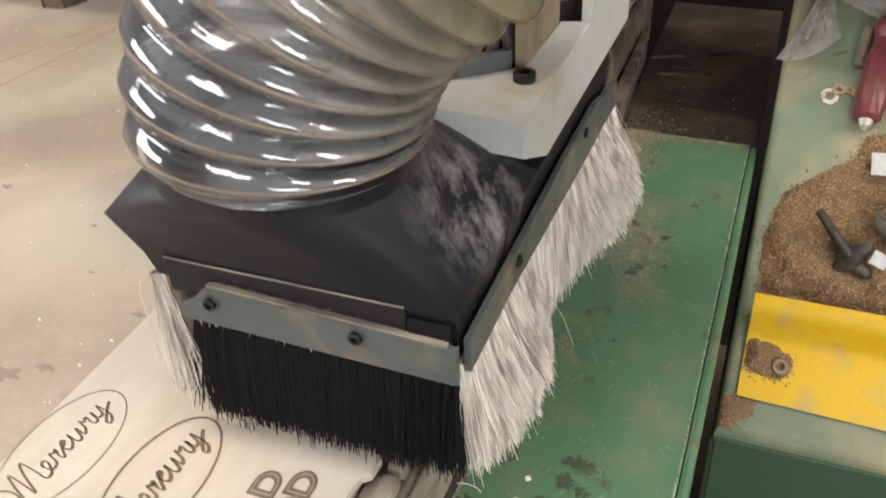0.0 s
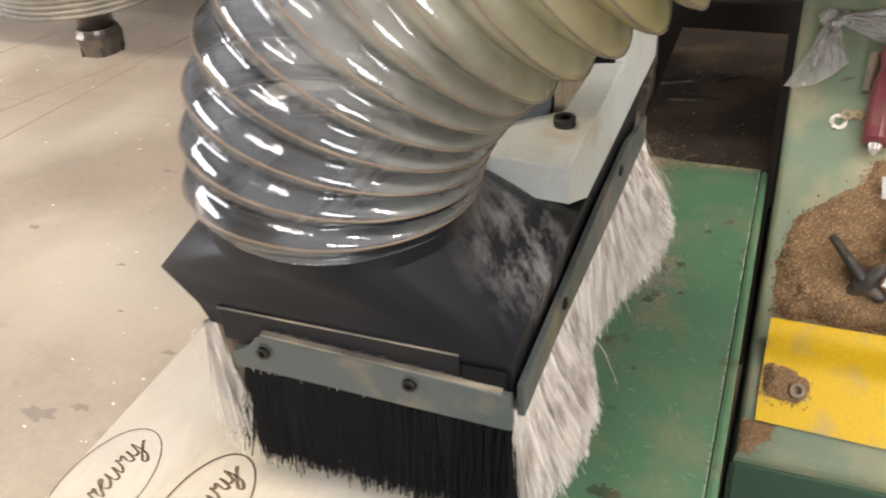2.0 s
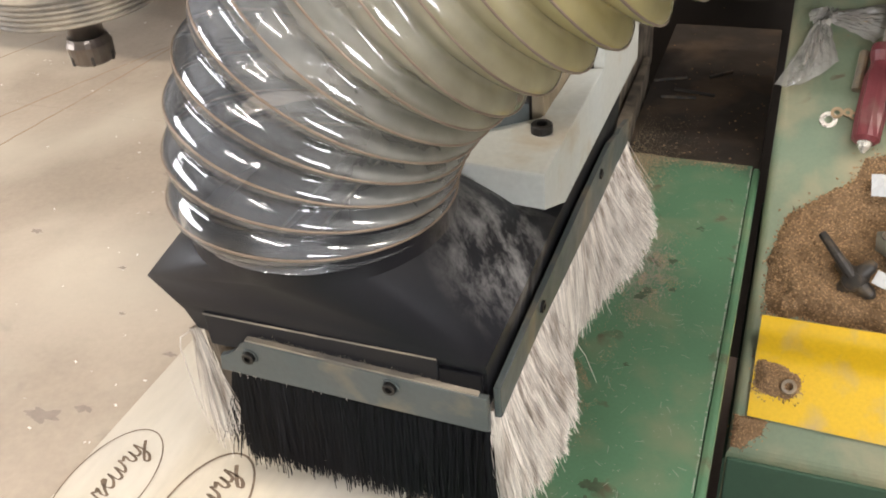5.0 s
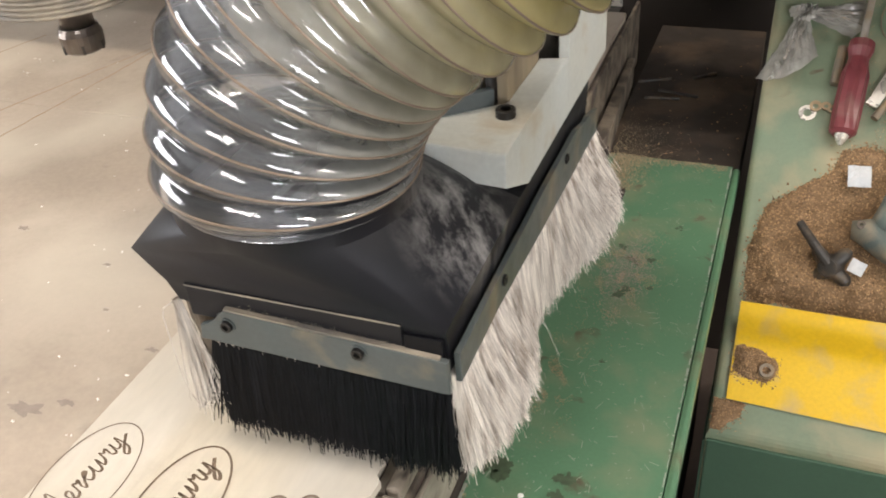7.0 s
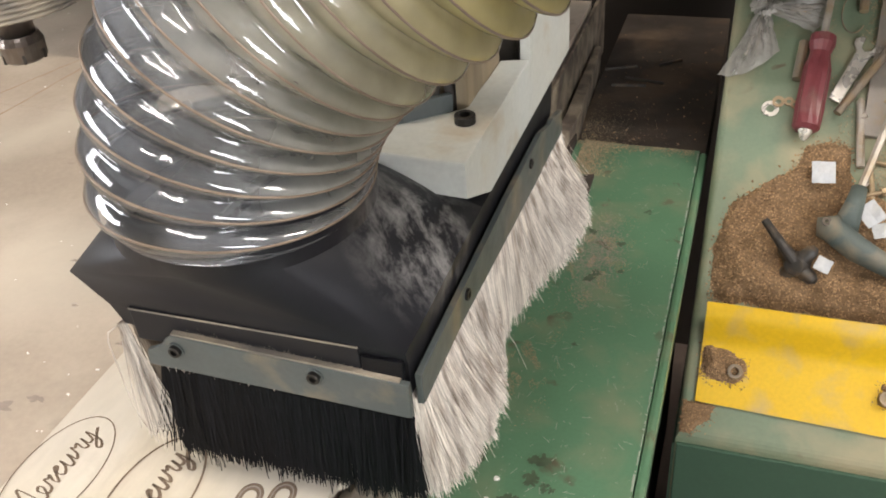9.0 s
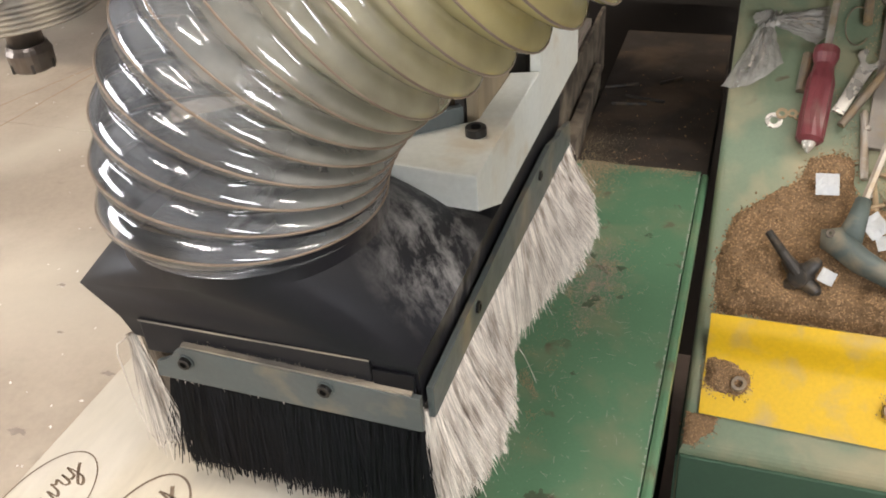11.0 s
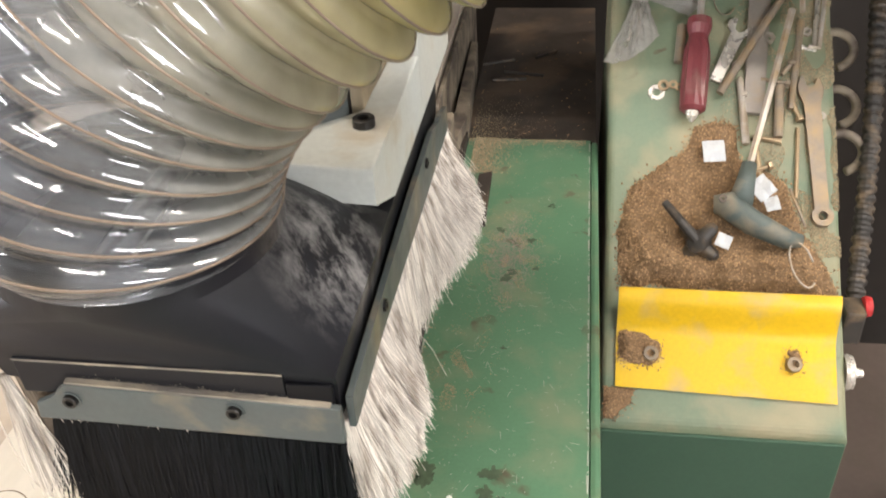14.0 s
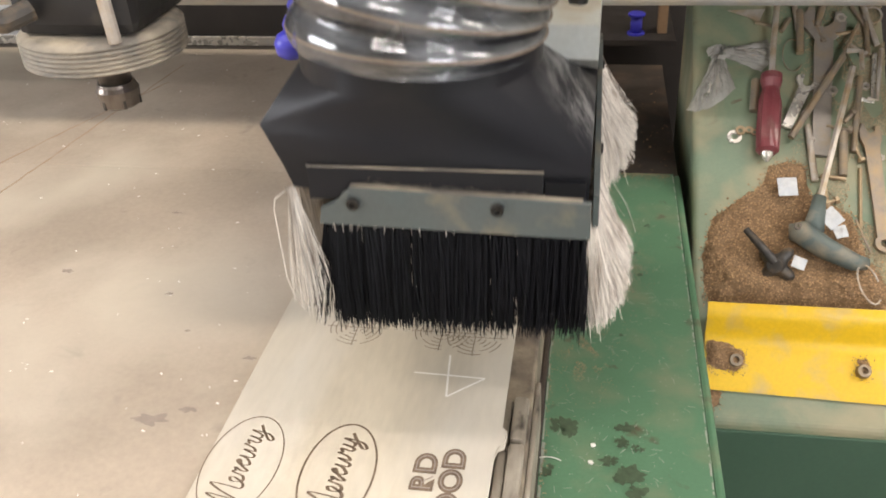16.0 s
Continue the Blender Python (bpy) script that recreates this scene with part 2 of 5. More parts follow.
# the bluish veil colour paints in the silvery sheen of the lower rings
M["hose"] = plastic_film("clear_yellowed_hose_plastic", (0.82, 0.83, 0.84), 0.17, (0.64, 0.69, 0.77), 0.11, 0.9,
                         up=(0.035, 0.205, 0.52, (0.82, 0.71, 0.32), (1.0, 0.0, 0.35)), ior=2.2)
M["wire"] = material("coppered_wire", (0.30, 0.23, 0.17), (0.21, 0.15, 0.105), 0.4, 0.3, scale=60)
M["bag"] = plastic_film("clear_polythene", (0.97, 0.96, 0.94), 0.34, (0.97, 0.93, 0.85), 0.2, 0.3, ior=1.6)


def hood_paint():
    """Black paint with one cloud of pale dust on the flank beside the collar."""
    m = material("dusty_black_sheet_metal", (0.009, 0.0095, 0.013), (0.014, 0.014, 0.016), 0.44, scale=10, fine=350, bump=0.05, rough_var=0.10, spec=0.24)
    n, ln = m.node_tree.nodes, m.node_tree.links
    b = n["Principled BSDF"]
    col = b.inputs["Base Color"].links[0].from_socket
    co, far, near, tx, cloud, both, mx = (n.new("ShaderNode" + k) for k in ("TexCoord", "VectorMath", "MapRange", "TexNoise", "MapRange", "Math", "Mix"))
    far.operation = "DISTANCE"
    far.inputs[1].default_value = (-0.022, 0.078, 0.272)
    ln.new(co.outputs["Object"], far.inputs[0])
    ln.new(far.outputs["Value"], near.inputs[0])
    near.inputs[1].default_value, near.inputs[2].default_value, near.inputs[3].default_value, near.inputs[4].default_value = 0.022, 0.075, 1.0, 0.0
    tx.inputs["Scale"].default_value, tx.inputs["Detail"].default_value, tx.inputs["Distortion"].default_value = 58, 15, 0.2
    tx.inputs["Roughness"].default_value = 0.72
    smear = n.new("ShaderNodeMapping")
    smear.inputs["Rotation"].default_value, smear.inputs["Scale"].default_value = (0, 0, 0), (0.85, 0.9, 0.6)
    ln.new(co.outputs["Object"], smear.inputs[0])
    ln.new(smear.outputs[0], tx.inputs["Vector"])
    ln.new(tx.outputs["Fac"], cloud.inputs[0])
    cloud.inputs[1].default_value, cloud.inputs[2].default_value = 0.44, 0.72
    both.operation = "MULTIPLY"
    ln.new(near.outputs[0], both.inputs[0])
    ln.new(cloud.outputs[0], both.inputs[1])
    mx.data_type = "RGBA"
    ln.new(both.outputs[0], mx.inputs[0])
    ln.new(col, mx.inputs[6])
    mx.inputs[7].default_value = (0.36, 0.35, 0.335, 1)
    ln.new(mx.outputs[2], b.inputs["Base Color"])
    return m


M["black_dusty"] = hood_paint()


def lamp_glow():
    m = bpy.data.materials.new("lit_diffuser")
    m.use_nodes = True
    b = m.node_tree.nodes["Principled BSDF"]
    b.inputs["Emission Color"].default_value, b.inputs["Emission Strength"].default_value = (1, 0.96, 0.9, 1), 9.0
    return m


M["lamp"] = lamp_glow()
M["daylight"] = lamp_glow()
M["daylight"].node_tree.nodes["Principled BSDF"].inputs["Emission Color"].default_value = (0.85, 0.93, 1, 1)
M["daylight"].node_tree.nodes["Principled BSDF"].inputs["Emission Strength"].default_value = 4.0

# ---- building helpers ----


def thing(name, base, label, category, group="", kind=""):
    """An Empty at the base of a thing; its parts are built in the place's own coordinates."""
    ob = new(name)
    ob.empty_display_size = 0.02
    ob.location = base
    return tagged(ob, label, category, group, kind)


def finish(name, bm, mat, smooth=False):
    bmesh.ops.recalc_face_normals(bm, faces=bm.faces)
    me = bpy.data.meshes.new(name)
    bm.to_mesh(me)
    bm.free()
    for x in mat if isinstance(mat, (list, tuple)) else (mat,):
        me.materials.append(x)
    if smooth:
        for p in me.polygons:
            p.use_smooth = True
        if smooth != True:
            me.set_sharp_from_angle(angle=smooth)
    return me


def root_of(ob):
    p = Vector((0, 0, 0))
    while ob:
        p += ob.location
        ob = ob.parent
    return p


def part(name, bm, mat, parent=None, label="", smooth=False, kind="", category=""):
    ob = new(name, finish(name, bm, mat, smooth))
    if parent:
        ob.parent = parent
        if parent.type == "EMPTY":
            ob.matrix_parent_inverse = Matrix.Translation(-root_of(parent))
    return tagged(ob, label, category, "", kind)


def box(lo, hi, bevel=0.0, m=None, bm=None):
    bm = bm or bmesh.new()
    r = bmesh.ops.create_cube(bm, size=1.0)
    c, s = (Vector(lo) + Vector(hi)) / 2, Vector(hi) - Vector(lo)
    bmesh.ops.transform(bm, matrix=Matrix.LocRotScale(c, None, s), verts=r["verts"])
    if bevel:
        es = list({e for v in r["verts"] for e in v.link_edges})
        g = bmesh.ops.bevel(bm, geom=es, offset=bevel, segments=2, affect="EDGES", profile=0.6)
    if m:
        vs = bm.verts if len(bm.verts) else []
        bmesh.ops.transform(bm, matrix=m, verts=list(vs))
    return bm


def lathe(profile, seg=32, m=None, bm=None, cap=True):
    """profile: (radius, height) pairs, turned about z."""
    bm = bm or bmesh.new()
    rings = []
    for r, h in profile:
        rings.append([bm.verts.new((r * math.cos(2 * math.pi * k / seg), r * math.sin(2 * math.pi * k / seg), h)) for k in range(seg)])
    for a, b in zip(rings, rings[1:]):
        for k in range(seg):
            bm.faces.new((a[k], a[(k + 1) % seg], b[(k + 1) % seg], b[k]))
    if cap:
        bm.faces.new(rings[0][::-1])
        bm.faces.new(rings[-1])
    if m:
        bmesh.ops.transform(bm, matrix=m, verts=[v for r in rings for v in r])
    return bm


def tube(points, radius, seg=10, bm=None, cap=True, flat=1.0):
    """A tube along points; radius is one number or one for each point."""
    bm = bm or bmesh.new()
    pts = [Vector(p) for p in points]
    rad = radius if isinstance(radius, (list, tuple)) else [radius] * len(pts)
    side, rings = None, []
    for i, p in enumerate(pts):
        d = (pts[min(i + 1, len(pts) - 1)] - pts[max(i - 1, 0)]).normalized()
        if side is None:
            side = d.orthogonal().normalized()
        side = (side - d * side.dot(d)).normalized()
        up = d.cross(side)
        rings.append([bm.verts.new(p + (side * math.cos(2 * math.pi * k / seg) + up * flat * math.sin(2 * math.pi * k / seg)) * rad[i]) for k in range(seg)])
    for a, b in zip(rings, rings[1:]):
        for k in range(seg):
            bm.faces.new((a[k], a[(k + 1) % seg], b[(k + 1) % seg], b[k]))
    if cap:
        bm.faces.new(rings[0][::-1])
        bm.faces.new(rings[-1])
    return bm


def outline(points, lo, hi, bevel=0.0, m=None):
    """A flat outline in x, y drawn out from height lo to hi."""
    bm = bmesh.new()
    a = [bm.verts.new((x, y, lo)) for x, y in points]
    b = [bm.verts.new((x, y, hi)) for x, y in points]
    bm.faces.new(a[::-1])
    top = bm.faces.new(b)
    for k in range(len(a)):
        bm.faces.new((a[k], a[(k + 1) % len(a)], b[(k + 1) % len(a)], b[k]))
    if bevel:
        bmesh.ops.bevel(bm, geom=list(top.edges), offset=bevel, segments=2, affect="EDGES", profile=0.6)
    if m:
        bmesh.ops.transform(bm, matrix=m, verts=list(bm.verts))
    return bm


def cap_screw(name, at, r, h, parent, m=None, mat="bolt", label=""):
    """A socket head cap screw with its recess."""
    seg = [(r * 0.55, h * 0.35), (r * 0.55, h), (r * 0.92, h), (r, h * 0.92), (r, 0)]
    bm = lathe(seg, 20, None)
    bmesh.ops.transform(bm, matrix=Matrix.Translation(at) @ (m or Matrix()), verts=list(bm.verts))
    return part(name, bm, M[mat], parent, label, smooth=False)


def hairs(roots, mat, name, parent, label, thick=0.0005, seg=3):
    """Bristles: (root, tip, bow) triples as thin tapering three-sided rods in one mesh."""
    vs, fs = [], []
    for p, q, bow in roots:
        p, q, bow = Vector(p), Vector(q), Vector(bow)
        base = len(vs)
        for i in range(seg + 1):
            s = i / seg
            c = p.lerp(q, s) + bow * (s * (1 - s) * 4)
            r = thick * (1 - 0.45 * s)
            for k in range(3):
                a = 2.094 * k
                vs.append((c.x + r * math.cos(a), c.y + r * math.sin(a), c.z))
        for i in range(seg):
            for k in range(3):
                a, b = base + 3 * i + k, base + 3 * i + (k + 1) % 3
                fs.append((a, b, b + 3, a + 3))
        fs.append((base + 3 * seg, base + 3 * seg + 1, base + 3 * seg + 2))
    me = bpy.data.meshes.new(name)
    me.from_pydata(vs, [], fs)
    me.materials.append(mat)
    ob = new(name, me)
    ob.parent = parent
    ob.matrix_parent_inverse = Matrix.Translation(-root_of(parent))
    return tagged(ob, label, "", "", "stuff")


rnd = random.Random(7)

# ---- the workshop round the machine ----
FLOOR = -0.95


def room():
    part("floor", box((-4.0, -3.5, FLOOR - 0.1), (4.0, 4.0, FLOOR)), M["floor"], None, "brown painted concrete workshop floor", kind="structure")
    label = "plain painted workshop wall"
    part("wall_north", box((-4.0, 4.0, FLOOR), (4.0, 4.15, 2.8)), M["wall"], None, label, kind="structure")
    part("wall_east", box((4.0, -3.65, FLOOR), (4.15, 4.15, 2.8)), M["wall"], None, label, kind="structure")
    for n, (side, mid, wide, sill, head) in enumerate(WINDOWS):
        lo, hi = mid - wide / 2, mid + wide / 2
        a, b = (-3.65, 4.15) if side == "west" else (-4.0, 4.0)

        def slab(u0, u1, z0, z1, out=0.15, depth=0.0):
            """A box in the wall from u0 to u1 along it; out: thickness outwards, depth: inwards."""
            if side == "west":
                return (-4.0 - out, u0, z0), (-4.0 + depth, u1, z1)
            return (u0, -3.5 - out, z0), (u1, -3.5 + depth, z1)
        bm = bmesh.new()
        for q in (slab(a, lo, FLOOR, 2.8), slab(hi, b, FLOOR, 2.8), slab(lo, hi, FLOOR, sill), slab(lo, hi, head, 2.8)):
            box(*q, bm=bm)
        part("wall_" + side, bm, M["wall"], None, label, kind="structure")
        w = thing("window_%d" % (n + 1), slab(mid, mid, sill, sill, 0)[0], "wide steel-framed workshop window letting daylight in", "window", kind="structure")
        for k in range(4):
            u = lo + wide * k / 3
            part("mullion", box(*slab(u - 0.02, u + 0.02, sill, head, 0.09)), M["beam"], w)
        part("window_sill", box(*slab(lo - 0.05, hi + 0.05, sill - 0.03, sill - 0.001, 0.14, 0.12)), M["beam"], w)
        sky = part("backdrop", box(*slab(lo - 1.0, hi + 1.0, sill - 1.0, head + 1.0, 0.62, -0.6)), M["daylight"], None, "plain bright overcast sky outside the window", kind="structure")
        data = bpy.data.lights.new("window_light", "AREA")
        data.shape, data.size, data.size_y, data.energy, data.color = "RECTANGLE", wide, head - sill, WINDOW_WATTS, (0.96, 0.945, 1.0)
        ob = new("window_light", data)
        c = Vector(slab(mid, mid, (sill + head) / 2, (sill + head) / 2, 0)[0])
        inward = Vector((1, 0, 0)) if side == "west" else Vector((0, 1, 0))
        ob.matrix_basis = look(c - inward * 0.02, c + inward)
    part("ceiling", box((-4.15, -3.65, 2.8), (4.15, 4.15, 2.9)), M["ceiling"], None, "white workshop ceiling", kind="structure")
    for x, y, watts, tone in LAMPS:
        lamp = thing("unseen_batten", (x, y, 2.8), "unseen white fluorescent batten light added under the ceiling", "ceiling light", "workshop lights")
        part("housing", box((x - 0.65, y - 0.10, 2.72), (x + 0.65, y + 0.10, 2.8), 0.01), M["ceiling"], lamp)
        part("diffuser", box((x - 0.62, y - 0.08, 2.66), (x + 0.62, y + 0.08, 2.72), 0.02), M["lamp"], lamp, "lit white diffuser")
        data = bpy.data.lights.new("batten", "AREA")
        data.shape, data.size, data.size_y, data.energy, data.color = "RECTANGLE", 1.24, 0.16, watts, tone
        ob = new("batten_light", data)
        ob.location = (x, y, 2.65)


room()

# ---- the sliding bed with its board, sheet and green side plate ----
PLY = 0.099
BED = Vector((0.0, 0.3, FLOOR))


SMUDGES = [(-0.371, -0.007, 0.016), (-0.342, 0.010, 0.008), (-0.313, 0.085, 0.006), (-0.57, 0.213, 0.007), (-0.436, 0.181, 0.005), (-0.62, 0.05, 0.009), (-0.50, 0.35, 0.006), (-0.39, 0.12, 0.004)]


def blob(x, y, z, s, wide=1.0):
    """A ragged flat stain."""
    bm = bmesh.new()
    c = bm.verts.new((x, y, z))
    ring = []
    for k in range(36):
        a = 2 * math.pi * k / 36
        q = s * max(0.2, 0.8 + 0.75 * noise.noise((math.cos(a) * 1.6 + x * 90, math.sin(a) * 1.6 + y * 90, 0)) + 0.45 * noise.noise((math.cos(a) * 5 + x * 70, math.sin(a) * 5, 3)))
        ring.append(bm.verts.new((x + q * math.cos(a), y + q * wide * math.sin(a), z)))
    for k in range(36):
        bm.faces.new((c, ring[k], ring[(k + 1) % 36]))
    return bm


def bed():
    b = thing("machine_bed", BED, "sliding router bed with worn board and green painted side plate", "machine bed")
    # boards with open seams
    xs, ys = (-1.75, -1.24, -0.072), (-1.5, -0.62, 0.47, 0.945)
    for x0, x1 in zip(xs, xs[1:]):
        for y0, y1 in zip(ys, ys[1:]):
            part("board", box((x0 + 0.0008, y0 + 0.0005, 0.068), (x1 - 0.0008, y1 - 0.0005, PLY - 0.007), 0.0012), M["board"], b)
    part("frame", box((-1.75, -1.5, -0.25), (-0.09, 1.015, 0.067)), M["dirt"], b, "grimy steel bed frame")
    part("pedestal", box((-1.5, -1.2, FLOOR), (-0.12, 1.0, -0.25)), M["machine_dark"], b)
    part("far_edge", box((-1.75, 0.948, 0.0675), (-0.09, 1.015, 0.078), 0.002), M["machine_dark"], b)
    part("edge_trim", box((-1.75, 1.003, 0.0785), (-0.09, 1.0065, 0.0955), 0.001), M["chrome"], b, "thin bright metal edge trim along the board")
    # side plate with a chipped edge
    bm = bmesh.new()
    nx, ny = 6, 90
    x0, x1, y0, y1 = -0.039, 0.118, -0.9, 0.678
    grid = [[bm.verts.new((x0 + (x1 - x0) * i / nx + (0.0012 * noise.noise((i, j * 0.9, 3)) if i in (0, nx) else 0), y0 + (y1 - y0) * j / ny, 0.0)) for j in range(ny + 1)] for i in range(nx + 1)]
    for i in range(nx):
        for j in range(ny):
            bm.faces.new((grid[i][j], grid[i + 1][j], grid[i + 1][j + 1], grid[i][j + 1]))
    r = bmesh.ops.extrude_face_region(bm, geom=list(bm.faces))
    for v in r["geom"]:
        if isinstance(v, bmesh.types.BMVert):
            v.co.z -= 0.012
    plate = part("side_plate", bm, M["green"], b, "green painted steel plate, scratched and oil-stained")
    part("side_beam", box((-0.03, -0.9, -0.5), (0.112, 0.676, -0.012)), M["machine_dark"], b)
    part("edge_strip", box((0.1184, -0.9, -0.022), (0.1275, 0.678, -0.0012), 0.0040), M["green"], b, "worn green edge strip beside the plate")
    # bare chipped flakes along the outer edge and scratches on the plate
    bm = bmesh.new()
    y = -0.3
    while y < 0.67:
        l = rnd.choice((0.002, 0.004, 0.009, 0.016))
        w = rnd.uniform(0.0005, 0.0021)
        ribbon([(0.1172 + 0.0005 * noise.noise((y * 300 + k, 0, 2)) - w * 0.3, y + l * k / 4) for k in range(5)], w, 0.0004, bm)
        y += l + abs(rnd.gauss(0, 0.005))
    y = -0.3
    while y < 0.6:
        l, w = rnd.choice((0.004, 0.009, 0.02, 0.03)), rnd.uniform(0.0008, 0.0030)
        ribbon([(-0.0385 + w * 0.5 + 0.0006 * noise.noise((y * 300 + k, 5, 2)), y + l * k / 5) for k in range(6)], w, 0.0004, bm)
        y += l + abs(rnd.gauss(0, 0.006))
    part("worn_edge", bm, M["chips"], plate, "chipped bare edge of the green plate", kind="stuff")
    bm = bmesh.new()
    for k in range(900):
        x, y, a, l = rnd.uniform(-0.03, 0.114), rnd.uniform(-0.2, 0.66), rnd.uniform(0, 3.14), rnd.choice((0.0004, 0.0006, 0.0008, 0.001, 0.0014, 0.004))
        v = [bm.verts.new((x + dx * math.cos(a) - dy * math.sin(a), y + dx * math.sin(a) + dy * math.cos(a), 0.0005)) for dx, dy in ((-l, -0.00025), (l, -0.00025), (l, 0.0003), (-l, 0.0003))]
        bm.faces.new(v)
    part("scratched_paint", bm, M["chips"], plate, "pale scratches in the green paint", kind="stuff")
    for x, y, s in ((-0.0152, 0.1198, 0.014), (-0.026, 0.122, 0.008), (0.0402, 0.1283, 0.011), (0.0399, 0.1087, 0.008), (0.0281, 0.0805, 0.009), (0.0473, 0.0627, 0.015), (0.036, 0.058, 0.009), (-0.030, 0.060, 0.008), (0.033, 0.386, 0.010), (0.039, 0.277, 0.004),
                    (0.055, 0.452, 0.006), (0.018, 0.47, 0.006), (0.062, 0.40, 0.004), (0.075, 0.52, 0.004), (0.052, 0.10, 0.005)):
        for k in range(4):
            part("oil_stain", blob(x + rnd.gauss(0, s * 0.4), y + rnd.gauss(0, s * 0.4), 0.0006 + 0.0002 * k, s * rnd.uniform(0.35, 0.8)), M["oil"], plate, "dark oil stain on the paint")
    for x, y, s in SMUDGES:
        part("smudge", blob(x, y, PLY - 0.0066, s, 0.5), M["smudge"], b, "dark smudge on the board")
    for pts in (((-0.79, 0.18), (-0.762, 0.36), (-0.735, 0.62), (-0.71, 0.86)), ((-0.86, 0.30), (-0.83, 0.411), (-0.776, 0.575), (-0.70, 0.78)), ((-1.02, 0.48), (-0.985, 0.598), (-0.958, 0.694))):
        bm = ribbon([(x + 0.003 * noise.noise((x * 40, y * 40, 5)), y) for x, y in smooth_line(pts, 16)], 0.0032, PLY - 0.0067, bmesh.new(), taper=False)
        part("rust_line", bm, M["rust"], b, "rusty brown line stained into the board")
    for x, y, turn in ((0.0096, 0.0992, 20), (0.0079, 0.0768, -35)):
        chip = outline([(0.0036 * (0.7 + 0.5 * noise.noise((q, x * 900, 1))) * math.cos(q), 0.0022 * math.sin(q)) for q in (0.63 * k for k in range(10))], 0.0006, 0.0022, 0.0005, m=pose(x, y, 0, 0, 0, turn))
        part("wood_chip", chip, M["engrave_pale"], plate, "pale wood chip on the green paint")
    part("shaving", tube([(-0.031 + 0.012 * math.cos(q), 0.073 + 0.006 * math.sin(q), 0.0015) for q in (0.35 + 0.22 * k for k in range(11))], 0.0005, 5), M["engrave_pale"], plate, "curled pale shaving")
    # clamping rail between sheet and plate
    rail = part("rail", box((-0.0713, -0.9, -0.02), (-0.0455, 0.6, 0.078), 0.003), M["rail"], b, "grimy slotted steel rail")
    part("rail_end", outline(((-0.064, 0.602), (-0.049, 0.602), (-0.040, 0.690), (-0.053, 0.925), (-0.063, 0.925), (-0.058, 0.70)), -0.02, 0.03, 0.003), M["rail"], b)
    part("rail_far", box((-0.0705, 0.602, -0.02), (-0.0645, 1.02, 0.084), 0.002), M["rail"], b)
    part("rail_lip", box((-0.0452, -0.9, -0.012), (-0.0395, 0.676, 0.012), 0.002), M["dirt"], b)
    part("rail_guide", box((-0.0452, -0.9, 0.0125), (-0.0402, 0.105, 0.070), 0.002), M["pad"], b, "worn narrow guide along the rail")
    for y0, y1 in ((-0.36, -0.15), (-0.147, 0.004), (0.008, 0.062), (0.26, 0.42)):
        part("clamp_pad", box((-0.0608, y0, 0.078), (-0.0478, y1, 0.089), 0.003), M["pad"], rail, "worn dusty steel clamp pad")
        part("clamp_strip", box((-0.0700, y0, 0.078), (-0.0618, y1, 0.084), 0.002), M["pad"], rail, "narrow dusty strip beside the clamp pad")
    part("stop_plate", outline(((-0.0167, 0.4691), (0.0015, 0.4748), (-0.0004, 0.5864), (-0.0159, 0.5800)), 0.0005, 0.006, 0.001), M["dirt"], b, "dark slotted stop plate on the green paint")
    # recess behind the plate
    part("recess", box((-0.0452, 0.680, -0.075), (0.125, 1.15, -0.004)), M["dirt"], b, "grimy recess full of wood chips")
    # sawdust drift along the far end of the plate
    flakes("sawdust_drift", b, [(x, 0.677 - abs(rnd.gauss(0, 0.006 + 0.012 * abs(noise.noise((x * 45, 0, 0))))), 0.0008) for x in (rnd.uniform(-0.038, 0.112) for k in range(1000))] +
           [(-0.03 + abs(rnd.gauss(0, 0.02)), rnd.uniform(0.59, 0.68), 0.001) for k in range(2600)] +
           [(-0.0375 + abs(rnd.gauss(0, 0.003)), rnd.uniform(-0.1, 0.6), 0.0008) for k in range(260)], 0.0012, "fine brown sawdust on the green plate", "tan_dust")
    flakes("dust_patch", b, [(rnd.gauss(0.033, 0.014), rnd.gauss(0.425, 0.040), 0.0004) for k in range(1900)], 0.0010, "pale dried dust on the green plate", "smudge")
    worn = [(rnd.gauss(0.030, 0.017), rnd.gauss(0.42, 0.042), 0.0003) for k in range(9000)] + [(rnd.gauss(0.0, 0.014), rnd.gauss(0.24, 0.03), 0.0003) for k in range(3500)]
    flakes("caked_dust", b, [p for p in worn if noise.noise((p[0] * 75, p[1] * 45, 2)) > 0.12], 0.0007, "tan caked dust in patches on the green plate", "tan_dust")
    flakes("wood_litter", b, [(rnd.uniform(-0.04, 0.12), 0.69 + abs(rnd.gauss(0, 0.2)), -0.003) for k in range(110)], 0.0018, "wood splinters and chips in the recess")
    for x, y, l, a in ((0.0, 0.86, 0.05, 0.1), (0.02, 0.88, 0.06, -0.2), (0.05, 0.95, 0.04, 0.7), (-0.02, 0.92, 0.05, 0.4)):
        part("splinter", box((-l / 2, -0.002, 0), (l / 2, 0.002, 0.004), 0.001, m=pose(x, y, -0.0035, 0, 0, math.degrees(a))), M["rubber"], b, "dark splinter")
    flakes("recess_dust", b, [(-0.038 + abs(rnd.gauss(0, 0.035)), 0.681 + abs(rnd.gauss(0, 0.05)), -0.0035) for k in range(1700)], 0.0007, "brown dust drifted into the recess", "tan_dust")
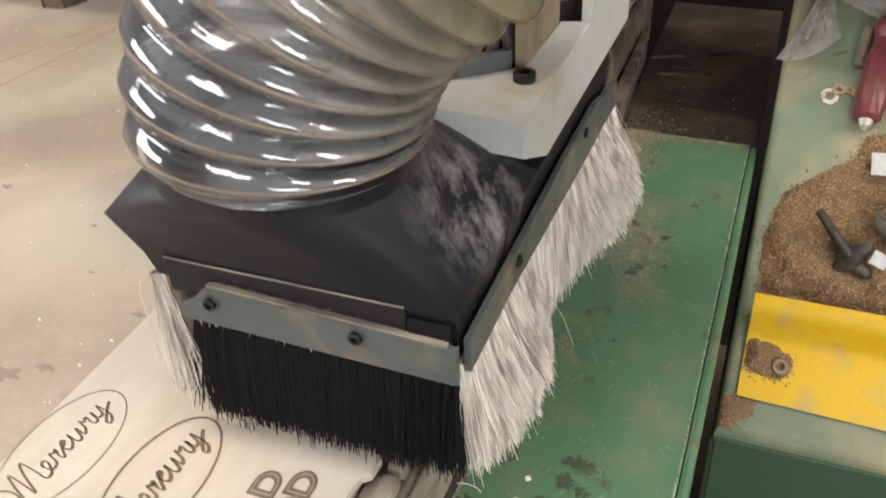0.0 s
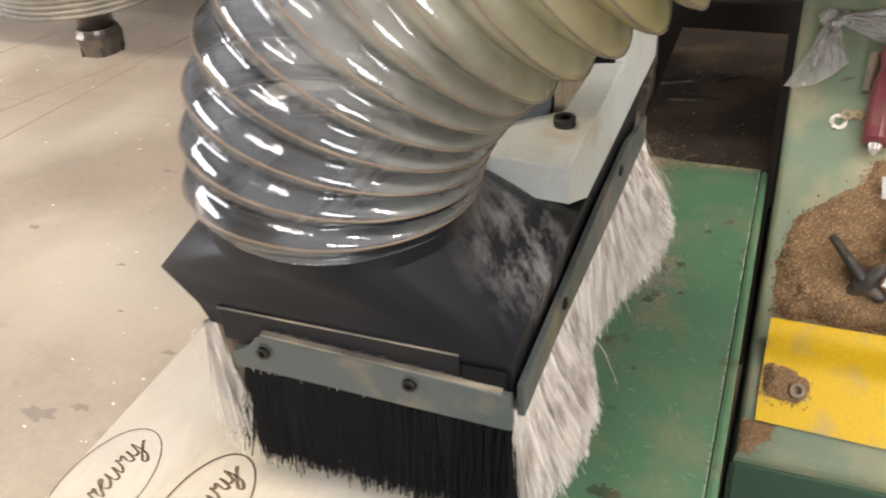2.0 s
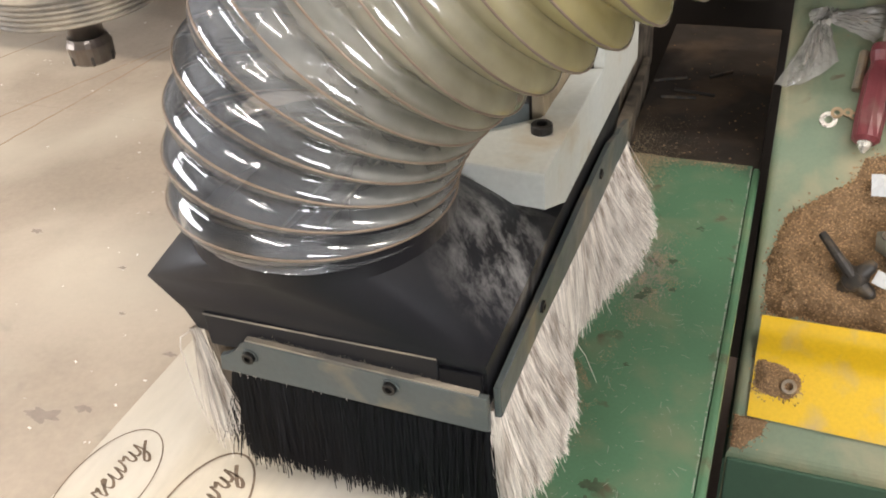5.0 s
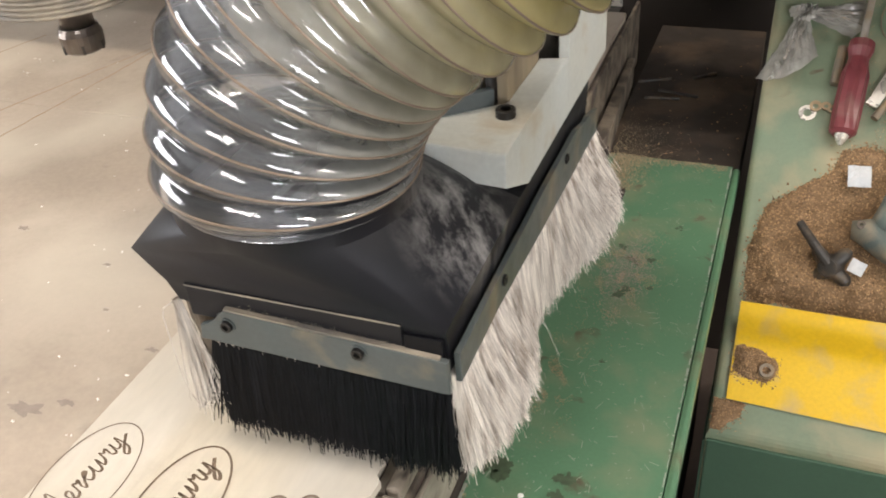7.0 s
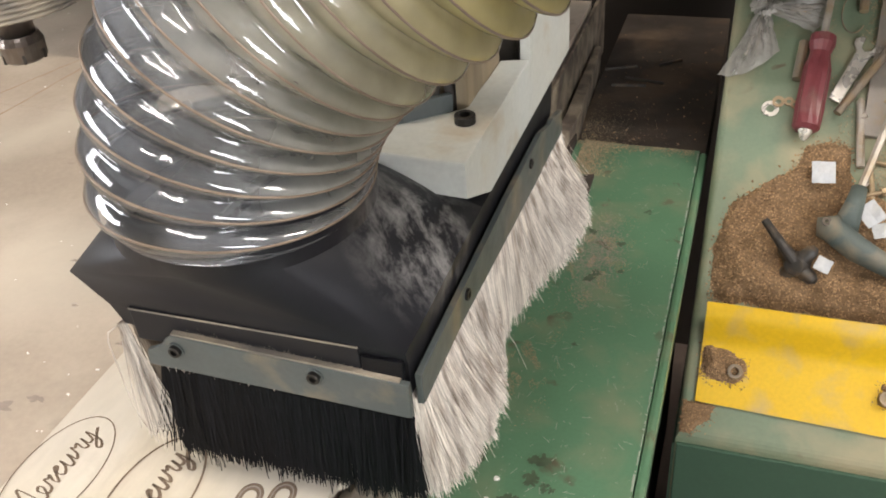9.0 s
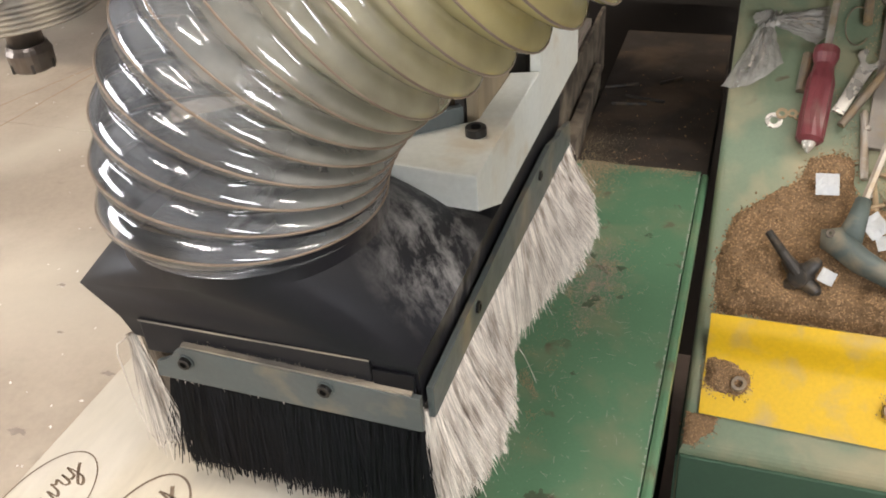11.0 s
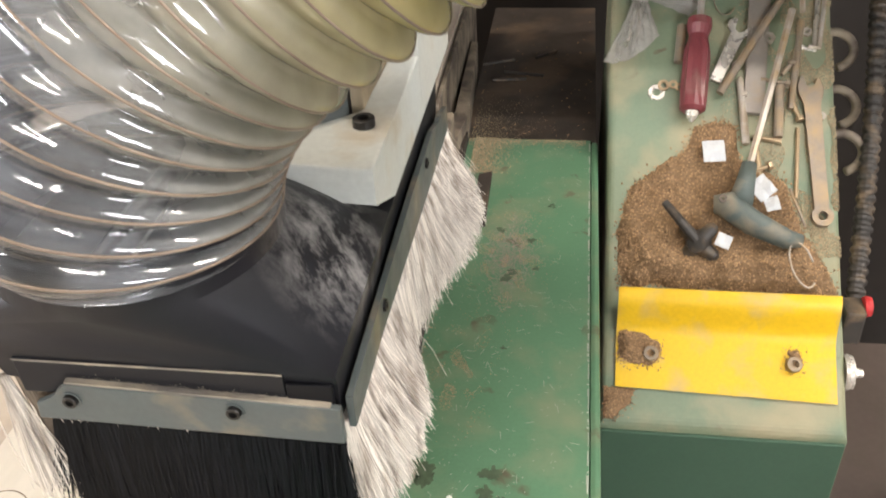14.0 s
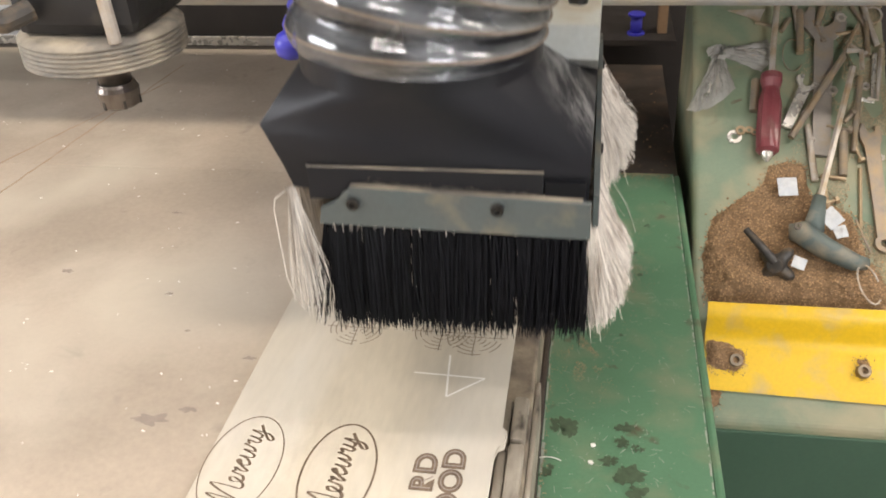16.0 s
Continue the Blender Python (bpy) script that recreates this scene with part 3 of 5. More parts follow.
    flakes("board_dust", b, [(-0.074 - abs(rnd.gauss(0, 0.03)), rnd.gauss(0.62, 0.07), PLY - 0.0068) for k in range(5200)], 0.0007, "tan dust drifted on the board beside the rail", "tan_dust")
    bm = bmesh.new()
    for k in range(260):
        x, y, s = rnd.uniform(-0.95, -0.10), rnd.uniform(-0.25, 0.95), rnd.choice((0.0003, 0.0004, 0.0005, 0.0008))
        box((-s * 2, -s, 0), (s * 2, s, s * 0.6), m=None, bm=bm)
        bmesh.ops.transform(bm, matrix=pose(x, y, PLY - 0.0068, 0, 0, rnd.uniform(0, 180)), verts=bm.verts[-8:])
    part("board_litter", bm, [M["engrave_pale"]], b, "pale wood crumbs on the board", kind="stuff")
    return b


def flakes(name, parent, places, size, label, mat="sawdust", m=None):
    """Many small angular grains in one mesh."""
    vs, fs = [], []
    for p in places:
        s = size * rnd.uniform(0.5, 1.3)
        q = Euler((rnd.uniform(-0.5, 0.5), rnd.uniform(-0.5, 0.5), rnd.uniform(0, 6.3))).to_matrix()
        c = Vector(p)
        b = len(vs)
        for dx, dy, dz in ((1, 0.2, 0), (-0.2, 0.6, 0), (-0.9, -0.3, 0), (0.1, -0.5, 0), (0, 0, 0.45)):
            v = c + q @ Vector((dx * s, dy * s, dz * s))
            vs.append(tuple(m @ v if m else v))
        fs += [(b, b + 1, b + 4), (b + 1, b + 2, b + 4), (b + 2, b + 3, b + 4), (b + 3, b, b + 4)]
    me = bpy.data.meshes.new(name)
    me.from_pydata(vs, [], fs)
    me.materials.append(M[mat])
    ob = new(name, me)
    if parent:
        ob.parent = parent
        ob.matrix_parent_inverse = Matrix.Translation(-root_of(parent))
    return tagged(ob, label, "" if parent else name.replace("_", " "), "", "stuff")


def ribbon(points, w, z, bm, closed=False, taper=False):
    """A flat stroke of width w along points in x, y."""
    pts = [Vector((x, y, 0)) for x, y in points]
    n = len(pts)
    prev = None
    first = None
    for i in range(n):
        a, b = (pts[(i - 1) % n], pts[(i + 1) % n]) if closed else (pts[max(i - 1, 0)], pts[min(i + 1, n - 1)])
        d = (b - a).normalized()
        s = Vector((-d.y, d.x, 0)) * w / 2 * ((0.35 + 0.9 * abs(d.y)) if taper else 1)
        cur = (bm.verts.new(pts[i] + s + Vector((0, 0, z))), bm.verts.new(pts[i] - s + Vector((0, 0, z))))
        if prev:
            bm.faces.new((prev[0], prev[1], cur[1], cur[0]))
        else:
            first = cur
        prev = cur
    if closed:
        bm.faces.new((prev[0], prev[1], first[1], first[0]))
    return bm


def smooth_line(keys, step=10):
    """Catmull-Rom curve through keys."""
    out = []
    k = [keys[0]] + list(keys) + [keys[-1]]
    for i in range(1, len(k) - 2):
        p0, p1, p2, p3 = (Vector((*p, 0)) for p in k[i - 1:i + 3])
        for s in range(step):
            t = s / step
            v = 0.5 * ((2 * p1) + (p2 - p0) * t + (2 * p0 - 5 * p1 + 4 * p2 - p3) * t * t + (3 * p1 - p0 - 3 * p2 + p3) * t ** 3)
            out.append((v.x, v.y))
    return out + [tuple(keys[-1])]


SHEET = Vector((-0.2, 0.0, PLY - 0.007))


def sheet():
    s = thing("plywood_sheet", SHEET, "pale plywood sheet with engraved oval emblems lying on the board", "plywood sheet")
    edge = [(-0.303, -0.6), (-0.072, -0.6), (-0.070, -0.02), (-0.068, -0.012), (-0.063, -0.008), (-0.062, 0.006), (-0.067, 0.010), (-0.069, 0.5), (-0.297, 0.5)]
    part("panel", outline(edge, PLY - 0.007, PLY, 0.0006), M["ply"], s)
    z = PLY + 0.0004
    for cx, cy, pen in ((-0.2690, -0.0545, 0.0010), (-0.1895, -0.0555, 0.0017), (-0.2705, -0.195, 0.0010), (-0.1915, -0.197, 0.0017)):
        bm = bmesh.new()
        ribbon([(cx + (0.0308 if pen < 0.0012 else 0.0290) * math.cos(2 * math.pi * k / 64), cy + 0.055 * math.sin(2 * math.pi * k / 64)) for k in range(64)], pen, z, bm, True)
        part("oval_border", bm, M["engrave"], s, "thin burnt oval line")
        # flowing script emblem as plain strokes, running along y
        keys = [(-0.52, 0.16), (-0.55, 0.26), (-0.48, 0.30), (-0.43, 0.10), (-0.47, -0.20), (-0.39, 0.12), (-0.33, 0.30), (-0.36, 0.0), (-0.38, -0.18), (-0.29, 0.14),
                (-0.22, 0.31), (-0.24, 0.04), (-0.26, -0.14), (-0.21, -0.15), (-0.15, 0.0), (-0.155, 0.07), (-0.19, 0.02), (-0.185, -0.12), (-0.13, -0.10), (-0.09, 0.07),
                (-0.07, 0.04), (-0.04, 0.06), (-0.075, -0.05), (-0.07, -0.13), (-0.02, -0.02), (0.045, 0.05), (0.03, 0.08), (-0.01, 0.0), (0.0, -0.12), (0.06, -0.05),
                (0.095, 0.08), (0.075, -0.10), (0.11, -0.12), (0.165, 0.06), (0.145, -0.11), (0.19, -0.06), (0.225, 0.08), (0.235, 0.03), (0.275, 0.06), (0.25, -0.08),
                (0.28, -0.12), (0.325, 0.06), (0.305, -0.09), (0.345, -0.10), (0.395, 0.07), (0.36, -0.20), (0.30, -0.30), (0.29, -0.24), (0.38, -0.12), (0.46, -0.04)]
        bm = bmesh.new()
        pts = [(cx - b * 0.056, cy + a * 0.098) for a, b in smooth_line(keys, 8)]
        ribbon(pts, pen * 0.7 + 0.0014, z, bm, taper=True)
        part("script_emblem", bm, M["engrave"], s, "flowing burnt script strokes")
    for word, x, y1, size, swell, up, ink in (("RD", -0.1138, -0.0265, 0.0238, 0.0013, 0, "engrave"), ("OOD", -0.0922, -0.0193, 0.0238, 0.0013, 0, "engrave"),
                                              ("RD", -0.1138, -0.0265, 0.0238, -0.0006, 0.0003, "smudge"), ("OOD", -0.0922, -0.0193, 0.0238, -0.0006, 0.0003, "smudge")):
        cu = bpy.data.curves.new("letters", "FONT")
        cu.body, cu.size, cu.align_x, cu.offset = word, size, "RIGHT", swell
        tmp = bpy.data.objects.new("letters", cu)
        me = bpy.data.meshes.new_from_object(tmp)
        bpy.data.objects.remove(tmp)
        me.transform(pose(x, y1, z + up, 0, 0, 90) @ Matrix.Diagonal((1.25, 1, 1, 1)))
        me.materials.append(M[ink])
        ob = new("letters", me)
        ob.parent, ob.matrix_parent_inverse = s, Matrix.Translation(-SHEET)
        tagged(ob, ("paler inline of the letters " if up else "burnt slab letters ") + word)
    for cx, cy in ((-0.219, 0.133), (-0.104, 0.128), (-0.136, 0.133)):
        bm = bmesh.new()
        for r in (0.006, 0.011, 0.016, 0.021, 0.026):
            for n in range(5):
                a0, a1 = 1.2566 * n + rnd.uniform(0, 0.4), 1.2566 * n + rnd.uniform(0.85, 1.25)
                ribbon([(cx + r * math.cos(a0 + (a1 - a0) * k / 10), cy + r * math.sin(a0 + (a1 - a0) * k / 10)) for k in range(11)], 0.0008, z, bm)
        ribbon([(cx, cy - 0.028), (cx, cy), (cx, cy + 0.03)], 0.0008, z, bm)
        ribbon([(cx - 0.03, cy), (cx, cy), (cx + 0.03, cy)], 0.0008, z + 0.0002, bm)
        part("ring_target", bm, M["engrave"], s, "concentric engraved ring target")
    bm = bmesh.new()
    ribbon([(-0.152, 0.072), (-0.120, 0.0708), (-0.088, 0.0695)], 0.0019, z, bm)
    ribbon([(-0.088, 0.0693), (-0.103, 0.056), (-0.1182, 0.0421)], 0.0019, z + 0.0002, bm)
    ribbon([(-0.1184, 0.0421), (-0.121, 0.07), (-0.1233, 0.0987)], 0.0019, z + 0.0003, bm)
    part("pale_mark", bm, M["engrave_pale"], s, "pale freshly cut triangular mark")
    return s


# ---- the head: hood, brushes, block ----
HEAD = Vector((-0.1, 0.12, 0.112))


def hood_mesh():
    """Square-to-round sheet metal hood."""
    bm = bmesh.new()
    seg = 48
    cx, cy, r = -0.114, 0.042, 0.079

    def ring(corners):
        return [bm.verts.new(p) for p in corners]

    skirt0 = [(-0.004, 0.37, 0.196), (-0.198, 0.37, 0.196), (-0.199, 0.002, 0.221), (-0.004, 0.003, 0.200)]
    skirt1 = [(-0.002, 0.37, 0.236), (-0.203, 0.37, 0.238), (-0.203, -0.001, 0.238), (-0.002, -0.001, 0.232)]
    skirt2 = [(0.0, 0.145, 0.246), (-0.209, 0.30, 0.274), (-0.209, -0.016, 0.274), (-0.002, -0.003, 0.240)]
    a, b, c = ring(skirt0), ring(skirt1), ring(skirt2)
    for u, v in ((a, b), (b, c)):
        for k in range(4):
            bm.faces.new((u[k], u[(k + 1) % 4], v[(k + 1) % 4], v[k]))
    circ = [bm.verts.new((cx + r * math.cos(2 * math.pi * (k + 0.5) / seg), cy + r * math.sin(2 * math.pi * (k + 0.5) / seg), 0.300)) for k in range(seg)]
    top = [bm.verts.new((v.co.x, v.co.y, 0.335)) for v in circ]
    q = seg // 4
    for n in range(4):
        arc = [circ[(n * q + k) % seg] for k in range(q + 1)]
        for p0, p1 in zip(arc, arc[1:]):
            bm.faces.new((c[n], p1, p0))
        bm.faces.new((c[n], c[(n + 1) % 4], arc[-1]))
    for k in range(seg):
        bm.faces.new((circ[k], circ[(k + 1) % seg], top[(k + 1) % seg], top[k]))
    return bm


def shoe():
    s = thing("dust_shoe", HEAD, "black sheet metal dust hood with bristle skirts and grey strips", "dust shoe")
    hood = part("hood", hood_mesh(), M["black_dusty"], s, "folded black sheet metal hood, dusty on one side", smooth=0.42)
    # folded seam strip over the front
    seam = part("seam_strip", box((-0.187, -0.0035, 0.215), (-0.031, -0.0005, 0.2405), 0.0008, m=None), M["black_dusty"], s, "black folded seam strip")
    part("worn_seam", box((-0.187, -0.0042, 0.2392), (-0.031, -0.0036, 0.2404)), M["ring"], seam, "bare worn edge of the seam")
    # no opening is cut: a black block paints in the slot's shade
    part("slot_shade", box((-0.0302, -0.0040, 0.2195), (-0.0045, -0.0012, 0.2335), 0.0006), M["bristle_black"], s, "raised black block standing for the slot's shade beside the seam")
    flakes("seam_dust", s, [(x, -0.0040 - 0.003 * rnd.random(), 0.2215 - 0.0381 * (x + 0.006) + abs(rnd.gauss(0, 0.0012 + 0.0018 * abs(noise.noise((x * 60, 0, 4)))))) for x in (rnd.uniform(-0.155, -0.032) for k in range(900))],
           0.0006, "fine pale dust caught along the seam", "ring")
    # front clamp strip with a torn corner
    strip = [(-0.181, 0.1985), (-0.004, 0.1945), (-0.0005, 0.1945), (-0.0005, 0.2205), (-0.158, 0.2265), (-0.160, 0.2235), (-0.164, 0.221), (-0.166, 0.217), (-0.172, 0.2135), (-0.179, 0.2105)]
    front = part("front_strip", outline(strip, 0, 0.004, 0.0008, m=Matrix(((1, 0, 0, 0), (0, 0, -1, -0.004), (0, 1, 0, 0), (0, 0, 0, 1)))), M["zinc"], s, "grey steel clamp strip with rust along its edge")
    part("bare_edge", box((-0.1575, -0.0075, 0.0), (-0.006, -0.0005, 0.0012), m=Matrix(((1, 0, 0, 0), (0, 1, 0, 0), (-0.0381, 0, 1, 0.2208), (0, 0, 0, 1)))), M["ring"], front, "dusty bare top edge")
    for x, z in ((-0.156, 0.2155), (-0.0604, 0.2150)):
        screw = cap_screw("screw", (x, -0.008, z), 0.0042, 0.0035, front, Matrix.Rotation(radians(90), 4, "X"))
        part("washer", lathe([(0.0046, 0), (0.0058, 0), (0.0058, 0.001), (0.0046, 0.001)], 20, pose(x, -0.008, z, 90), cap=False), M["zinc"], front)
    # side strip
    side = [(0.001, 0.199), (0.001, 0.222), (0.09, 0.2235), (0.2, 0.2245), (0.30, 0.222), (0.333, 0.2125), (0.345, 0.213), (0.383, 0.203), (0.385, 0.178), (0.2, 0.191), (0.08, 0.1995), (0.004, 0.199)]
    flank = part("side_strip", outline(side, 0.0, 0.004, 0.0008, m=Matrix(((0, 0, 1, 0.0005), (1, 0, 0, 0), (0, 1, 0, 0), (0, 0, 0, 1)))), M["zinc"], s, "long grey steel clamp strip")
    for y in (0.0887, 0.2626):
        cap_screw("screw", (0.0045, y, 0.2142), 0.0042, 0.002, flank, Matrix.Rotation(radians(90), 4, "Y"))
    part("left_strip", box((-0.206, 0.03, 0.188), (-0.200, 0.36, 0.224), 0.001), M["zinc"], s)
    part("inner_board", box((-0.193, 0.012, 0.19), (-0.01, 0.36, 0.196)), M["machine_dark"], s)
    # front black bristles in tufts
    rows = []
    for k in range(30):
        tx = -0.176 + 0.171 * k / 29
        lean = rnd.gauss(0, 0.0017)
        for h in range(120):
            x, y = tx + rnd.gauss(0, 0.0012), rnd.uniform(0.0, 0.007)
            l = rnd.uniform(0.073, 0.087) if rnd.random() < 0.9 else rnd.uniform(0.062, 0.093)
            rows.append(((x, y, 0.199), (x + lean + rnd.gauss(0, 0.0028), y + rnd.gauss(-0.004, 0.004), 0.199 - l), (rnd.gauss(0, 0.0012), rnd.gauss(-0.001, 0.001), 0)))
    ticks = []
    for k in range(29):
        tx = -0.173 + 0.171 * k / 29
        for h in range(rnd.choice((0, 1, 2, 4))):
            x = tx + rnd.gauss(0, 0.0005)
            ticks.append(((x, -0.0012, 0.199), (x + rnd.gauss(0, 0.0006), -0.0022, 0.198 - rnd.uniform(0.004, 0.010)), (0, 0, 0)))
    hairs(ticks, M["bristle_white"], "root_ticks", s, "short pale hairs between the roots of the black tufts", 0.00022)
    for h in range(46):
        x = -0.178 + rnd.uniform(-0.004, 0.006)
        rows.append(((x, 0.004, 0.192), (x - rnd.uniform(0.004, 0.022), rnd.uniform(-0.006, 0.006), 0.192 - rnd.uniform(0.06, 0.082)), (0, 0, 0)))
    hairs(rows, M["bristle_black"], "black_bristles", s, "straight black nylon bristles", 0.00048)
    # side bristles, pale, flared outwards and ragged
    def flare(y):
        """How far the bristles' tips stand out: two worn lobes with a pinch between them."""
        at = ((0.0, 0.010), (0.03, 0.025), (0.08, 0.029), (0.12, 0.018), (0.155, 0.006), (0.195, 0.006), (0.235, 0.018), (0.285, 0.035), (0.33, 0.039), (0.38, 0.027))
        for (a, p), (b, q) in zip(at, at[1:]):
            if y <= b:
                return p + (q - p) * max(0, y - a) / (b - a)
        return at[-1][1]
    rows = []
    for k in range(74):
        ty = 0.004 + 0.374 * k / 73
        wave = 0.0016 * math.sin(k * 0.9) + rnd.gauss(0, 0.0016)
        out = flare(ty) + 0.0016 * math.sin(k * 1.37 + 1) + rnd.gauss(0, 0.0008)
        trim = 0.006 * noise.noise((k * 0.16, 0, 8)) + 0.003 * noise.noise((k * 0.7, 0, 3))
        for h in range(270):
            y, x = ty + rnd.gauss(0, 0.0015), rnd.uniform(-0.007, 0.002)
            zt = 0.203 - 0.015 * ty / 0.374
            l = rnd.uniform(0.066, 0.090) if rnd.random() < 0.9 else rnd.uniform(0.054, 0.102)
            o = out * (1.05 - 0.75 * rnd.random() ** 1.6)
            rows.append(((x, y, zt), (x + o, y + wave + rnd.gauss(0, 0.0022), zt - l + o * 0.25 + trim), (-o * 0.07, rnd.gauss(0, 0.001), 0.0)))
    for h in range(3):
        y = rnd.uniform(0.05, 0.37)
        rows.append(((0, y, 0.19), (rnd.uniform(0.024, 0.036), y + rnd.gauss(0.0, 0.012), rnd.uniform(0.112, 0.14)), (0.004, 0, 0.004)))
    hairs(rows, M["bristle_white"], "side_bristles", s, "pale cream natural bristles, flared and ragged", 0.00036)
    rows = []
    for k in range(40):
        ty = 0.03 + 0.33 * k / 39
        for h in range(150):
            y, x = ty + rnd.gauss(0, 0.0025), rnd.uniform(-0.204, -0.197)
            o = rnd.uniform(0.0, 0.006)
            rows.append(((x, y, 0.192), (x - o, y + rnd.gauss(-0.004, 0.006), 0.192 - rnd.uniform(0.062, 0.080)), (-o * 0.1, 0, 0)))
    hairs(rows, M["bristle_white"], "left_bristles", s, "pale bristles along the far flank", 0.00033)
    # a white tuft hangs from the corner and fans out, with one long bent hair
    rows = []
    for h in range(170):
        a = rnd.gauss(0, 1)
        rows.append(((-0.2015 + rnd.gauss(0, 0.0010), 0.002 + rnd.gauss(0, 0.0012), 0.221), (-0.1965 + 0.0060 * a, -0.002 + rnd.gauss(0, 0.004), 0.130 + rnd.gauss(0, 0.005) + 0.002 * a * a), (0.0012 * a, 0, 0)))
    for h in range(30):
        rows.append(((-0.2015, 0.002, 0.221), (-0.187 + rnd.gauss(0, 0.006), 0.0, rnd.uniform(0.130, 0.155)), (-0.001, 0, 0.003)))
    hairs(rows, M["bristle_white"], "corner_tuft", s, "white tuft fanning out at the hood's corner", 0.00036)
    part("bent_hair", tube([(-0.2015, 0.001, 0.221), (-0.2125, -0.002, 0.213), (-0.2140, -0.003, 0.205), (-0.2120, -0.004, 0.150), (-0.2085, -0.004, 0.134), (-0.202, -0.004, 0.122)], 0.0005, 5), M["bristle_white"], s, "one long bent pale hair")
    rows = []
    for h in range(1700):
        a = rnd.random()
        rows.append(((-0.197 + 0.020 * a, rnd.uniform(0.003, 0.015), 0.228), (-0.188 + 0.018 * a + rnd.gauss(0, 0.003), rnd.uniform(0.004, 0.012), rnd.uniform(0.142, 0.172)), (rnd.gauss(0, 0.001), 0, 0)))
    hairs(rows, M["stained_hair"], "brown_tuft", s, "grey-brown tuft of stained bristles", 0.00042)
    # enamel block with an arm running back, cap screw, spindle nose and motor
    arm = [(-0.085, 0.122), (0.0, 0.115), (0.0003, 0.166), (0.0015, 0.28), (-0.0208, 0.274), (-0.0205, 0.189), (-0.0614, 0.1555), (-0.085, 0.150)]
    bm = outline(arm, 0.246, 0.2965, 0.002)
    for v in bm.verts:
        if v.co.z < 0.26 and v.co.y < 0.155:
            v.co.z = 0.271
    block = part("bracket_block", bm, M["block"], s, "pale grey enamelled bracket block")
    bm = outline(((-0.0065, 0.2805), (0.0015, 0.2805), (0.003, 0.42), (-0.010, 0.42)), 0.246, 0.42, 0.0015)
    part("arm_cheek", bm, M["block"], block, "tall grey cheek at the back of the block")
    cap_screw("cap_screw", (-0.0168, 0.170, 0.2965), 0.0074, 0.006, block)
    part("guide_plate", box((-0.0300, 0.192, 0.25), (-0.0212, 0.274, 0.44), 0.001), M["tan_plate"], s, "dusty tan steel guide plate standing behind the block")
    part("grey_flange", outline(((-0.090, 0.153), (-0.058, 0.161), (-0.030, 0.185), (-0.034, 0.189), (-0.060, 0.167), (-0.090, 0.159)), 0.246, 0.309, 0.001), M["zinc"], s, "grey flange behind the block")
    for x, y, tilt in ((-0.047, 0.184, 14), (-0.036, 0.196, -10)):
        part("spring_clip", tube([Matrix.Translation((x, y, 0.30)) @ pose(0, 0, 0, 0, tilt, 0) @ Vector(p) for p in ((0, 0, -0.02), (0.002, 0, 0.012), (0.0, 0.001, 0.03), (-0.004, 0.003, 0.045))], 0.0042, 10, flat=0.6), M["rubber"], s, "dark worn spring clip", True)
    part("spindle_nose", lathe([(0.026, 0.20), (0.026, 0.30), (0.034, 0.302), (0.034, 0.34)], 28, pose(-0.075, 0.235, 0)), M["steel"], s, "worn steel spindle nose", True)
    part("spindle_motor", lathe([(0.03, 0.345), (0.056, 0.35), (0.058, 0.36), (0.058, 0.62), (0.05, 0.63)], 32, pose(-0.09, 0.245, 0)), M["spindle"], s, "dark spindle motor", True)
    part("brass_collar", lathe([(0.03, 0.31), (0.037, 0.312), (0.037, 0.325), (0.03, 0.327)], 28, pose(-0.066, 0.25, 0)), M["brass"], s)
    part("mount_plate", box((-0.18, 0.32, 0.235), (-0.02, 0.42, 0.62), 0.004), M["spindle"], s)
    return s


HOSE_AT = Vector((-0.1159, 0.0363, 0.303))


def hose_line(s):
    """Centre and direction of the hose at the length s: upright, then bent towards the back and straight on."""
    a, rb, turn = 0.188, 0.1677, 1.0
    h, up = Vector((math.cos(a), math.sin(a), 0)), Vector((0, 0, 1))
    if s <= rb * turn:
        th = s / rb
        return HOSE_AT + h * rb * (1 - math.cos(th)) + up * rb * math.sin(th), h * math.sin(th) + up * math.cos(th)
    d = h * math.sin(turn) + up * math.cos(turn)
    return HOSE_AT + h * rb * (1 - math.cos(turn)) + up * rb * math.sin(turn) + d * (s - rb * turn), d


